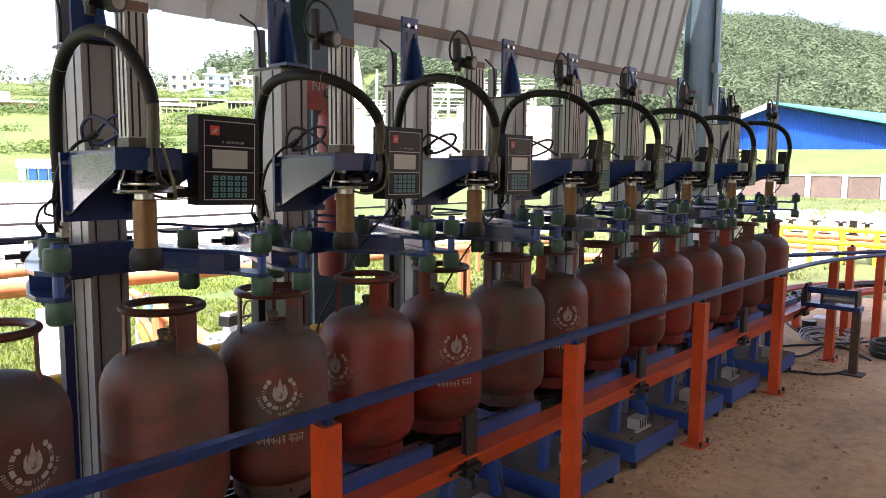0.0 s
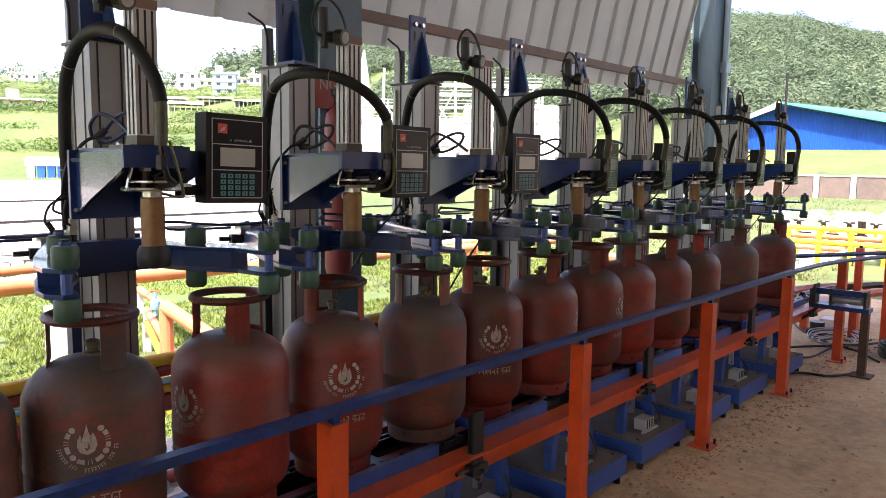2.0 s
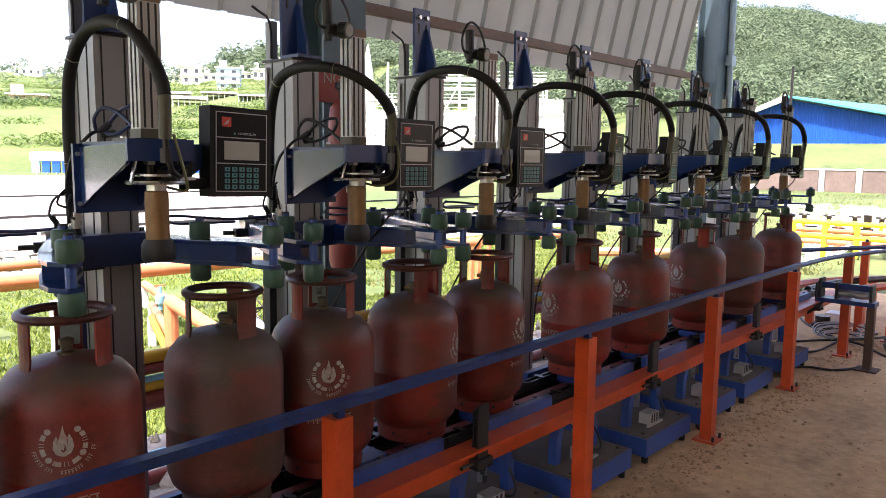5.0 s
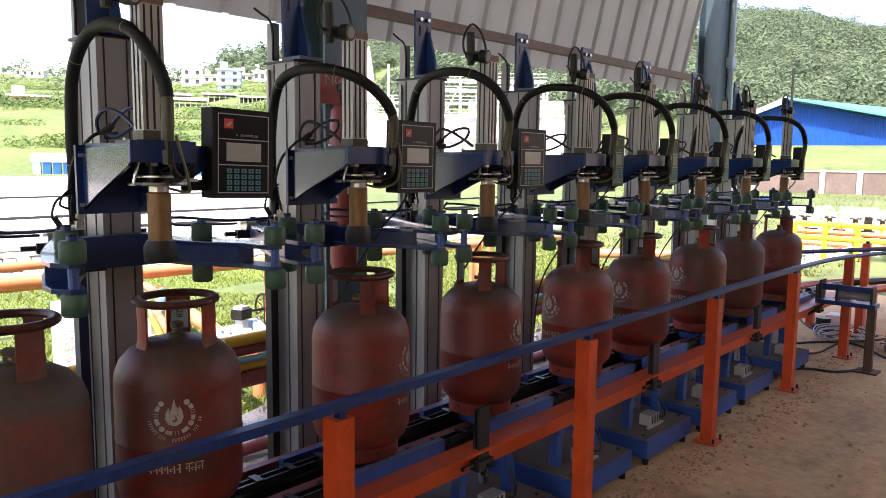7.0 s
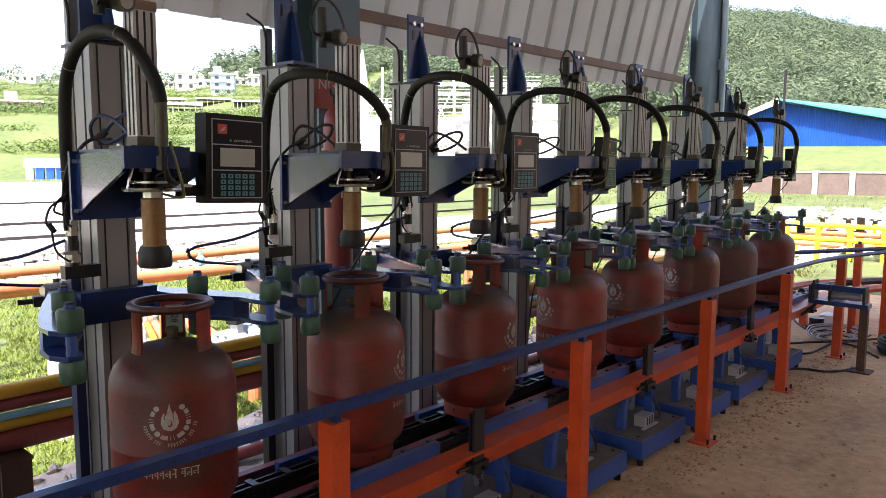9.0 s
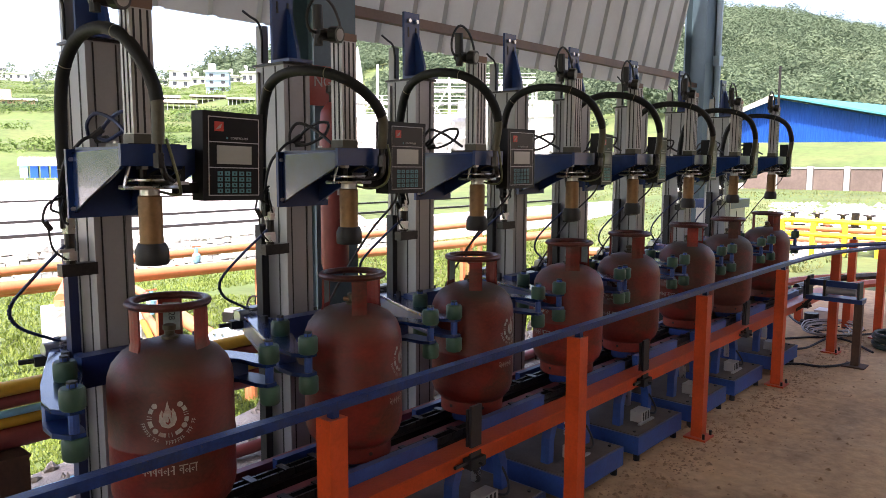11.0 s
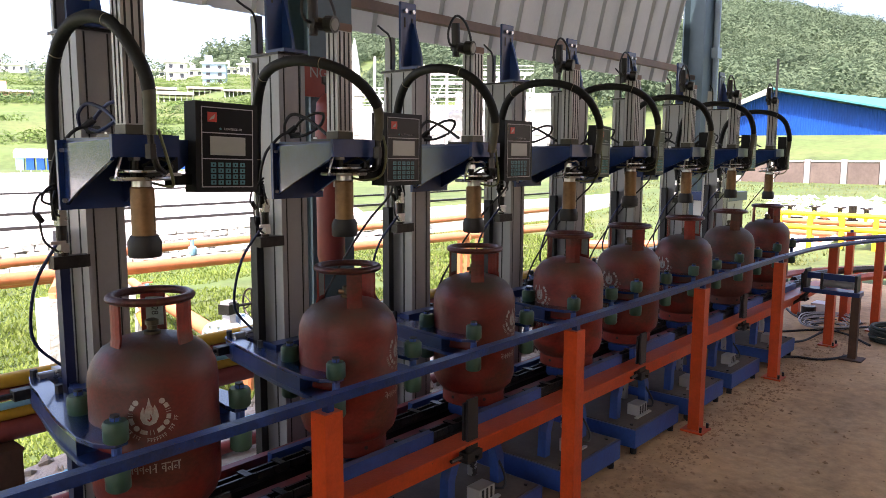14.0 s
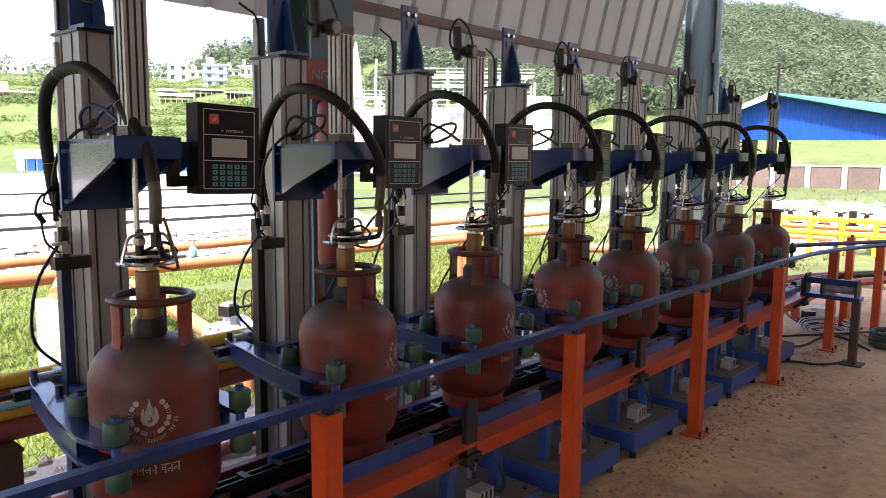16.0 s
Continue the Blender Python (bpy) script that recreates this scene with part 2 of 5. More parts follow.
def part(name, bm, material, parent, label="", smooth=False, bevel=0.0, at=None):
    ob = new(name, bm if isinstance(bm, bpy.types.Mesh) else finish(bm, name, material, smooth, bevel))
    ob.parent = parent
    if at is not None:
        ob.matrix_basis = at
    if label:
        ob["label"] = label
    return ob


def thing(name, label, category, group="", m=None, kind=""):
    ob = new(name)
    ob.empty_display_size = 0.1
    if m is not None:
        ob.matrix_basis = m
    return tagged(ob, label, category, group, kind)


def solid(name, bm, material, label, category="", group="", kind="", smooth=False, bevel=0.0, m=None):
    ob = new(name, finish(bm, name, material, smooth, bevel))
    if m is not None:
        ob.matrix_basis = m
    return tagged(ob, label, category, group, kind)


def box(bm, x0, x1, y0, y1, z0, z1, mi=0):
    v = [bm.verts.new(p) for p in ((x0, y0, z0), (x1, y0, z0), (x1, y1, z0), (x0, y1, z0), (x0, y0, z1), (x1, y0, z1), (x1, y1, z1), (x0, y1, z1))]
    for f in ((0, 3, 2, 1), (4, 5, 6, 7), (0, 1, 5, 4), (1, 2, 6, 5), (2, 3, 7, 6), (3, 0, 4, 7)):
        bm.faces.new([v[i] for i in f]).material_index = mi
    return bm


def boxed(*a):
    return box(bmesh.new(), *a)


def prism(bm, pts, axis, a, b):
    """A polygon drawn across two axes, pushed along the third from a to b."""
    def p3(p, h):
        return {'x': (h, p[0], p[1]), 'y': (p[0], h, p[1]), 'z': (p[0], p[1], h)}[axis]
    lo = [bm.verts.new(p3(p, a)) for p in pts]
    hi = [bm.verts.new(p3(p, b)) for p in pts]
    bm.faces.new(lo[::-1]); bm.faces.new(hi)
    for i in range(len(pts)):
        j = (i + 1) % len(pts)
        bm.faces.new((lo[i], lo[j], hi[j], hi[i]))
    bmesh.ops.recalc_face_normals(bm, faces=bm.faces)
    return bm


def lathe(bm, profile, n=32, c=(0, 0, 0)):
    rings = []
    for r, z in profile:
        if r < 1e-5:
            rings.append([bm.verts.new((c[0], c[1], c[2] + z))])
        else:
            rings.append([bm.verts.new((c[0] + r * math.cos(2 * math.pi * i / n), c[1] + r * math.sin(2 * math.pi * i / n), c[2] + z)) for i in range(n)])
    for A, B in zip(rings, rings[1:]):
        for i in range(n):
            j = (i + 1) % n
            if len(A) == 1 and len(B) == 1:
                continue
            if len(A) == 1:
                bm.faces.new((A[0], B[j], B[i]))
            elif len(B) == 1:
                bm.faces.new((A[i], A[j], B[0]))
            else:
                bm.faces.new((A[i], A[j], B[j], B[i]))
    bmesh.ops.recalc_face_normals(bm, faces=bm.faces)
    return bm


def rod(bm, a, b, r, n=12, caps=True):
    a, b = Vector(a), Vector(b)
    d = b - a
    q = d.to_track_quat('Z', 'Y').to_matrix()
    A = [bm.verts.new(a + q @ Vector((r * math.cos(2 * math.pi * i / n), r * math.sin(2 * math.pi * i / n), 0))) for i in range(n)]
    B = [bm.verts.new(v.co + d) for v in A]
    for i in range(n):
        bm.faces.new((A[i], A[(i + 1) % n], B[(i + 1) % n], B[i]))
    if caps:
        bm.faces.new(A[::-1]); bm.faces.new(B)
    return bm


def spline(pts, n):
    """n points spaced evenly along a smooth curve through pts."""
    P = [Vector(p) for p in pts]
    P = [P[0] * 2 - P[1]] + P + [P[-1] * 2 - P[-2]]
    out = []
    for i in range(1, len(P) - 2):
        for k in range(12):
            t = k / 12
            a, b, c, d = P[i - 1], P[i], P[i + 1], P[i + 2]
            out.append(0.5 * ((2 * b) + (c - a) * t + (2 * a - 5 * b + 4 * c - d) * t * t + (3 * b - a - 3 * c + d) * t ** 3))
    out.append(P[-2])
    s = [0.0]
    for a, b in zip(out, out[1:]):
        s.append(s[-1] + (b - a).length)
    res, j = [], 0
    for i in range(n):
        u = s[-1] * i / (n - 1)
        while j < len(s) - 2 and s[j + 1] < u:
            j += 1
        w = (u - s[j]) / max(1e-9, s[j + 1] - s[j])
        res.append(out[j].lerp(out[j + 1], min(1, w)))
    return res


def tube(bm, pts, r, n=8, steps=24):
    P = spline(pts, steps) if len(pts) > 2 else [Vector(p) for p in pts]
    prev = None
    side = Vector((0.31, 0.52, 0.79))
    for i, p in enumerate(P):
        d = (P[min(i + 1, len(P) - 1)] - P[max(i - 1, 0)]).normalized()
        side = (side - d * side.dot(d)).normalized()
        up = d.cross(side)
        ring = [bm.verts.new(p + r * (math.cos(2 * math.pi * k / n) * side + math.sin(2 * math.pi * k / n) * up)) for k in range(n)]
        if prev:
            for k in range(n):
                bm.faces.new((prev[k], prev[(k + 1) % n], ring[(k + 1) % n], ring[k]))
        else:
            bm.faces.new(ring[::-1])
        prev = ring
    bm.faces.new(prev)
    bmesh.ops.recalc_face_normals(bm, faces=bm.faces)
    return bm


def torus(bm, R, r, z, n=36, m=8, flat=1.0):
    rows = []
    for i in range(n):
        a = 2 * math.pi * i / n
        rows.append([bm.verts.new(((R + r * math.cos(2 * math.pi * k / m)) * math.cos(a), (R + r * math.cos(2 * math.pi * k / m)) * math.sin(a),
                                   z + flat * r * math.sin(2 * math.pi * k / m))) for k in range(m)])
    for i in range(n):
        for k in range(m):
            bm.faces.new((rows[i][k], rows[(i + 1) % n][k], rows[(i + 1) % n][(k + 1) % m], rows[i][(k + 1) % m]))
    bmesh.ops.recalc_face_normals(bm, faces=bm.faces)
    return bm


def polar(bearing, d, z=0.0):
    return (d * math.sin(radians(bearing)), d * math.cos(radians(bearing)), z)


def lettering(name, words, size, material, parent, m, depth=0.0006):
    cu = bpy.data.curves.new(name, 'FONT')
    cu.body, cu.size, cu.extrude, cu.align_x, cu.align_y = words, size, depth, 'CENTER', 'CENTER'
    tmp = bpy.data.objects.new(name, cu)
    scene.collection.objects.link(tmp)
    dg = bpy.context.evaluated_depsgraph_get()
    me = bpy.data.meshes.new_from_object(tmp.evaluated_get(dg))
    bpy.data.objects.remove(tmp)
    me.materials.clear(); me.materials.append(material)
    ob = new(name, me)
    ob.parent, ob.matrix_basis = parent, m
    return ob


# ---- plan ----
ST = [0.914, 1.581, 2.236, 2.923, 3.505, 4.19, 4.89, 5.62]     # filling stations along the line
YC, ZC = 1.805, 0.443                                           # line of the bottles, height of the chain

# ---- setting ----
def ridge(b):
    """Slope to the ridge line and its distance, by bearing."""
    rows = ((-180, .05, 600), (-60, .06, 500), (0, .09, 300), (20, .097, 260), (30, .108, 260), (38, .13, 300), (46, .16, 380), (58, .18, 450),
            (66, .182, 480), (70, .178, 480), (73, .164, 470), (78, .139, 450), (82, .125, 440), (100, .10, 420), (180, .05, 600))
    for (b0, t0, d0), (b1, t1, d1) in zip(rows, rows[1:]):
        if b0 <= b <= b1:
            u = (b - b0) / (b1 - b0)
            return t0 + (t1 - t0) * u, d0 + (d1 - d0) * u
    return .05, 600


def land(x, y):
    """Height of the open ground."""
    d, b = math.hypot(x, y), math.degrees(math.atan2(x, y))
    low = -0.5 if y > 4.0 else -0.08
    if 3.4 < y <= 4.0:
        low = -0.08 - 0.42 * (y - 3.4) / 0.6
    if y > 13.3 and b < 62:
        low = -0.03
    bank = 0.0 if b < 58 else .62 * min(1, max(0, (d - 14) / 18)) * min(1, (b - 58) / 6) * max(0, 1 - max(0, d - 45) / 40)
    if b > 58 and d > 41:                        # field bank behind the compound wall
        bank += 2.7 * min(1, (d - 41) / 12) * min(1, (b - 58) / 5) * max(0, 1 - max(0, d - 70) / 100)
    t, dr = ridge(b)
    d0 = 62.0
    if d < d0:
        return low + bank
    u = min(1.0, (d - d0) / (dr - d0))
    h = (t * dr + 1.4) * (u ** 0.85 if b < 50 else u ** 1.05)
    if b < 44:                                   # terraces
        s = 1.5
        k = math.floor(h / s)
        fr = h / s - k
        h = s * (k + min(1, max(0, (fr - 0.72) / 0.28))) * 0.75 + h * 0.25
    h += (noise.noise(Vector((x * 0.012, y * 0.012, 1))) * 5 + noise.noise(Vector((x * 0.04, y * 0.04, 4))) * 1.6) * u * (1 if b > 40 else 0.35)
    if d > dr:
        h -= (d - dr) * 0.15
    return low * (1 - u) + max(h, -2) + bank


def ground():
    bm = bmesh.new()
    rad = [0.0] + [2.0 + 0.4 * i for i in range(12)] + [7 + 0.7 * i for i in range(11)] + [15 * 1.035 ** i for i in range(140)]
    bears = [-180 + 8 * i for i in range(24)] + [12 + 0.6 * i for i in range(125)] + [87 + 6 * i for i in range(16)]
    grid = []
    for r in rad[1:]:
        grid.append([bm.verts.new((*polar(b, r)[:2], land(*polar(b, r)[:2]))) for b in bears])
    for A, B in zip(grid, grid[1:]):
        for i in range(len(bears)):
            j = (i + 1) % len(bears)
            bm.faces.new((A[i], A[j], B[j], B[i]))
    c = bm.verts.new((0, 0, -0.06))
    for i in range(len(bears)):
        bm.faces.new((c, grid[0][(i + 1) % len(bears)], grid[0][i]))
    bmesh.ops.recalc_face_normals(bm, faces=bm.faces)
    solid("ground", bm, M_grass, "open grassy ground rising to green terraced hills", kind="structure", smooth=True)


ground()
solid("floor", boxed(-9, 9.2, -8, 2.5, -0.35, 0.0), M_floor, "dusty brown earth-covered concrete floor of the shed", kind="structure")


def rubble():
    bm = bmesh.new()
    rnd = random.Random(5)
    n = 60
    g = [[bm.verts.new((-2 + 10.5 * i / n, 2.5 + 1.4 * k / 8, (-0.02 if k < 7 else -0.02 - 0.4 * (k - 6) / 2) + rnd.uniform(-.018, .018))) for k in range(9)] for i in range(n + 1)]
    for i in range(n):
        for k in range(8):
            bm.faces.new((g[i][k], g[i + 1][k], g[i + 1][k + 1], g[i][k + 1]))
    for _ in range(700):
        x, y = rnd.uniform(-1, 8), rnd.uniform(2.52, 3.6)
        s = rnd.uniform(.01, .045)
        v = [bm.verts.new((x + s * rnd.uniform(.5, 1.2) * a, y + s * rnd.uniform(.5, 1.2) * b, -0.035 + s * rnd.uniform(.5, 1.3) * c)) for a, b, c in
             ((1, 0, 1), (-1, 0, 1), (0, 1, 1), (0, -1, 1), (0, 0, 2.2), (0, 0, -1))]
        for f in ((0, 2, 4), (2, 1, 4), (1, 3, 4), (3, 0, 4), (2, 0, 5), (1, 2, 5), (3, 1, 5), (0, 3, 5)):
            bm.faces.new([v[i] for i in f])
    solid("rubble_verge", bm, M_gravel, "loose grey rubble and gravel behind the machines", "rubble", kind="stuff")


rubble()
# paved yard beyond a low rubble-stone retaining wall
_bm = bmesh.new()
prism(_bm, [(-20, 12.4), (11.5, 12.4), (40, 52), (-12, 60)], 'z', -0.3, 0.0)
solid("pavement", _bm, M_conc, "sunlit pale concrete yard", kind="structure")
for _y in (14.6, 18.0, 27.0):
    solid("kerb", boxed(-14, 24, _y, _y + 0.10, 0.004, 0.06), M_dsteel, "thin dark kerb line across the yard", "kerb", "yard kerbs")

wall_stone = thing("wall_stone", "low rubble-stone retaining wall below the yard", "wall", kind="structure")
part("core", boxed(-20, 24, 12.05, 12.35, -0.6, 0.10), M_stone, wall_stone)
_rnd = random.Random(11)
_blocks = []
for _k in range(6):
    _bm = bmesh.new()
    v = [[_rnd.uniform(.8, 1.1) for _ in range(3)] for _ in range(8)]
    box(_bm, -.085, .085, -.06, .06, -.044, .044)
    for w, s in zip(_bm.verts, v):
        w.co = Vector((w.co.x * s[0], w.co.y * s[1], w.co.z * s[2]))
    _blocks.append(finish(_bm, "stone", M_stone, bevel=0.015))
for _r in range(7):
    _x = 1.0 + _rnd.uniform(0, .2)
    while _x < 13.0:
        o = part("stone", _rnd.choice(_blocks), None, wall_stone, at=pose(_x, 12.0 + _rnd.uniform(-.03, .02) - .03 * (6 - _r), -0.53 + _r * 0.098 + _rnd.uniform(-.015, .015), 0, _rnd.uniform(-9, 9), _rnd.uniform(-10, 10)))
        _x += _rnd.uniform(.155, .20)


# ---- shed: roof, hanging sheet, steel columns ----
def shed():
    bm = bmesh.new()
    x0, x1 = -9.0, 6.95
    rows = []
    x = x0
    while x < x1:
        for dx, rib in ((0, 0), (.215, 0), (.225, .028), (.255, .028), (.265, 0)):
            if x + dx <= x1:
                rows.append([bm.verts.new((x + dx, y - rib, z)) for y, z in ((3.21, 2.085), (2.62, 4.7))])
        x += .268
    for A, B in zip(rows, rows[1:]):
        bm.faces.new((A[0], B[0], B[1], A[1]))
    bmesh.ops.solidify(bm, geom=bm.faces[:], thickness=0.006)
    solid("cladding", bm, M_sheet, "cream ribbed steel sheet hanging under the eave", kind="structure")
    bm = bmesh.new()
    prism(bm, [(3.10, 2.19), (3.15, 2.19), (3.15, 2.245), (3.10, 2.245)], 'x', 2.65, 6.95)
    solid("purlin", bm, M_gutter, "brown steel purlin along the hanging sheet", "purlin", kind="structure")
    bm = bmesh.new()
    prism(bm, [(-9, 4.35), (2.7, 4.72), (2.7, 4.78), (-9, 4.41)], 'x', -9.5, 7.3)
    solid("ceiling", bm, M_roof, "galvanised sheet roof of the open shed", kind="structure")
    for x, y in ((2.46, 3.02), (7.32, 3.10), (-3.0, 3.02), (-3.0, -7.6), (2.36, -7.6), (7.3, -7.6)):
        c = thing("steel_column", "teal-painted steel I-section shed column", "column", "shed columns", pose(x, y, 0))
        part("flange", boxed(-.135, .135, -.11, -.095, 0, 4.6), M_teal, c)
        part("flange", boxed(-.135, .135, .095, .11, 0, 4.6), M_teal, c)
        part("web", boxed(-.008, .008, -.095, .095, 0, 4.6), M_teal, c)
        part("base_plate", boxed(-.17, .17, -.17, .17, -0.02, 0.018), M_teal, c)
        if x > 7 and y > 0:
            part("conduit", rod(bmesh.new(), (.10, -.14, .05), (.10, -.14, 4.5), .03), M_ltblue, c, "pale blue conduit")
            part("clip", boxed(.05, .15, -.175, -.10, 2.35, 2.45), M_ltblue, c)
    # added out of view: keeps daylight off the machine fronts
    solid("wall_back", boxed(-9.5, 9.3, -8.2, -8.0, -.1, 4.35), M_blocker, "unseen plain grey wall added to block light from the back", kind="structure")
    # likewise added unseen, hides bright ground from the blue paint's reflections
    solid("wall_end", boxed(9.3, 9.5, -8.2, -.7, -.1, 4.35), M_blocker, "unseen plain grey wall added to block light from the end", kind="structure")
    # cross rail tying the purlin to the end column
    solid("tie_rail", boxed(6.9, 7.25, 3.09, 3.13, 2.14, 2.18), M_gutter, "short brown tie between purlin and column", "rail")
    s = thing("warning_sign", "red sign board fixed to the shed column", "sign", m=pose(2.39, 2.885, 1.77))
    part("board", boxed(-.17, .12, -.01, .008, -.095, .095), M_sign, s, bevel=0.004)
    lettering("lettering", "NG", 0.075, M_white, s, pose(-.042, -.0115, .018, 90, 0, 0))
    e = thing("fire_extinguisher", "tall red fire extinguisher bottle behind the machines", "extinguisher", m=pose(2.349, 2.80, 0.525))
    part("body", lathe(bmesh.new(), ((0, .35), (.06, .35), (.068, .38), (.068, 1.05), (.06, 1.12), (.03, 1.16), (0, 1.17)), 20), M_firered, e, smooth=True)
    part("valve", lathe(bmesh.new(), ((0, 1.16), (.02, 1.16), (.02, 1.20), (.035, 1.21), (.035, 1.24), (0, 1.25)), 12), M_dsteel, e, smooth=True)
    part("wall_hook", boxed(-.02, .02, .06, .112, .95, .99), M_dsteel, e)
    part("data_plate", boxed(-.035, .035, -.073, -.064, .72, .90), M_white, e, "pale data plate")


shed()


# ---- gas bottles ----
def bottle(body_mat, label, m):
    t = thing("gas_cylinder", label, "gas cylinder", "gas cylinders on the conveyor", m)
    part("body", lathe(bmesh.new(), ((0, .035), (.09, .036), (.125, .048), (.149, .075), (.159, .105), (.16, .13), (.16, .236), (.1618, .239), (.1618, .246), (.16, .249),
         (.16, .385), (.157, .413), (.146, .442), (.124, .468), (.09, .487), (.05, .497), (.03, .499), (0, .50)), 44), body_mat, t, smooth=True)
    bm = bmesh.new()
    lathe(bm, ((.115, 0), (.122, 0), (.123, .055), (.117, .055), (.115, 0)), 36)
    part("foot_ring", bm, body_mat, t, smooth=True)
    hole = finish(rod(bmesh.new(), (.1215, 0, .028), (.1238, 0, .028), .0065, 8), "vent_hole", M_slot)
    for a in (15, 75, 135, 195, 255, 315):
        part("vent_hole", hole, None, t, at=Matrix.Rotation(radians(a), 4, 'Z'))
    part("collar_ring", torus(bmesh.new(), .0975, .0125, .597, 40, 10, 0.85), M_ring, t, "worn dark carrying ring", smooth=True)
    for k, a in enumerate((2, 122, 242)):
        bm = bmesh.new()
        w = 0.024 if k == 1 else 0.031
        for i in range(5):
            z = .472 + i * .0305
            rr = .0965 if z > .49 else .101
            da = w / .0965
            for j in range(4):
                ang = radians(a) - da + 2 * da * j / 3
                for q in (rr - .003, rr + .003):
                    bm.verts.new((q * math.cos(ang), q * math.sin(ang), z))
        bm.verts.ensure_lookup_table()
        V = bm.verts
        def idx(i, j, q): return V[i * 8 + j * 2 + q]
        for i in range(4):
            for j in range(3):
                bm.faces.new((idx(i, j, 1), idx(i, j + 1, 1), idx(i + 1, j + 1, 1), idx(i + 1, j, 1)))
                bm.faces.new((idx(i, j, 0), idx(i + 1, j, 0), idx(i + 1, j + 1, 0), idx(i, j + 1, 0)))
            bm.faces.new((idx(i, 0, 0), idx(i, 0, 1), idx(i + 1, 0, 1), idx(i + 1, 0, 0)))
            bm.faces.new((idx(i, 3, 1), idx(i, 3, 0), idx(i + 1, 3, 0), idx(i + 1, 3, 1)))
        part("stay", bm, body_mat, t)
    v = part("valve", lathe(bmesh.new(), ((0, .49), (.022, .49), (.022, .506), (.013, .509), (.013, .520), (.017, .522), (.017, .534), (.009, .538), (0, .539)), 14), M_valve, t, "dark brass valve", smooth=True)
    part("tag_plate", boxed(.0900, .0920, -.022, .022, .500, .578), M_tag, t, "pale green painted number tag")
    part("outlet", rod(bmesh.new(), (.0, 0, .515), (.030, 0, .515), .008, 10), M_brass, v)
    # stencilled emblem and lettering, wrapped on the shell facing local -x
    R = .1612
    def on(u, z, lift=0.0):
        a = math.pi + u / R
        return ((R + lift) * math.cos(a), (R + lift) * math.sin(a), z)
    def patch(bm, pts):
        f = bm.faces.new([bm.verts.new(on(u, z, 0.0003)) for u, z in pts])
        f.normal_update()
    em = bmesh.new()
    cz = .335
    flame = [(-.002, -.022), (-.012, -.018), (-.017, -.008), (-.016, .004), (-.011, .014), (-.008, .006), (-.004, .017), (0, .032), (.003, .018), (.007, .010), (.010, .017), (.015, .006), (.017, -.006), (.012, -.017), (.003, -.022)]
    flame = [(a * 1.25, b * 1.3 + .002) for a, b in flame]
    c0 = (0, -.004)
    for (a, b) in zip(flame, flame[1:] + flame[:1]):
        patch(em, [(c0[0], cz + c0[1]), (b[0], cz + b[1]), (a[0], cz + a[1])])
    part("flame_mark", em, M_white, t, "white stencilled flame mark")
    drop = bmesh.new()                           # bare drop and licks within the flame
    for pts in ([(-.006, -.012), (0, -.018), (.006, -.012), (.0045, -.004), (.001, .004), (.0025, -.006), (0, -.013), (-.004, -.010)],
                [(-.013, .002), (-.0115, .002), (-.010, .016), (-.0115, .016)], [(.007, .0), (.0085, .0), (.0095, .013), (.008, .013)]):
        f = drop.faces.new([drop.verts.new(on(u, cz + v, 0.0006)) for u, v in pts])
        f.normal_update()
    part("flame_drop", drop, body_mat, t)
    bm = bmesh.new()
    patch(bm, [(.0072 * math.cos(q * math.pi / 5), .0072 * math.sin(q * math.pi / 5)) for q in range(10)])
    dot = finish(bm, "emblem_dot", M_white)

    def place(r, a):
        a = radians(a)
        return Matrix.Translation((0, 0, cz - .001 + r * math.sin(a))) @ Matrix.Rotation(r * math.cos(a) / R, 4, 'Z')
    for a in (48, -30, -134, 134):
        part("emblem_dot", dot, None, t, at=place(.044, a))

    def arc_bars(name, spans, r0, r1):
        for a0, a1 in spans:
            bm = bmesh.new()
            for k in range(3):
                q = [radians(a0 + (a1 - a0) * j / 3) for j in (k, k + 1)]
                patch(bm, [(rr * math.cos(aa), cz - .001 + rr * math.sin(aa)) for rr, aa in ((r0, q[0]), (r0, q[1]), (r1, q[1]), (r1, q[0]))])
            part(name, bm, M_white, t)
    arc_bars("emblem_band", ((20, 36), (-18, -2), (-68, -44), (-120, -98), (-172, -150), (146, 163)), .039, .0495)
    arc_bars("emblem_link", ((5, 7), (13, 15), (-90, -88), (-80, -78), (-188, -186), (-180, -178)), .038, .050)
    lr = random.Random(12)
    arc = bmesh.new()
    for w0, w1 in ((-8, -20), (-28, -45), (-54, -100), (-112, -128), (-134, -172)):
        a0 = w0
        while a0 > w1 + 3:
            w = lr.uniform(4.0, 6.0)
            for r0, r1, b0, b1 in ((.0575, .0592, a0, a0 - w), (.0592, .0675, a0 - w * .55, a0 - w * .8), (.062, .064, a0 - w * .1, a0 - w * .6)):
                patch(arc, [(rr * math.cos(radians(aa)), cz - .001 + rr * math.sin(radians(aa))) for rr, aa in ((r0, b0), (r1, b0), (r1, b1), (r0, b1))])
            a0 -= w + 1.2
    part("emblem_lettering", arc, M_white, t, "ring of small white stencilled bars")
    le = bmesh.new()
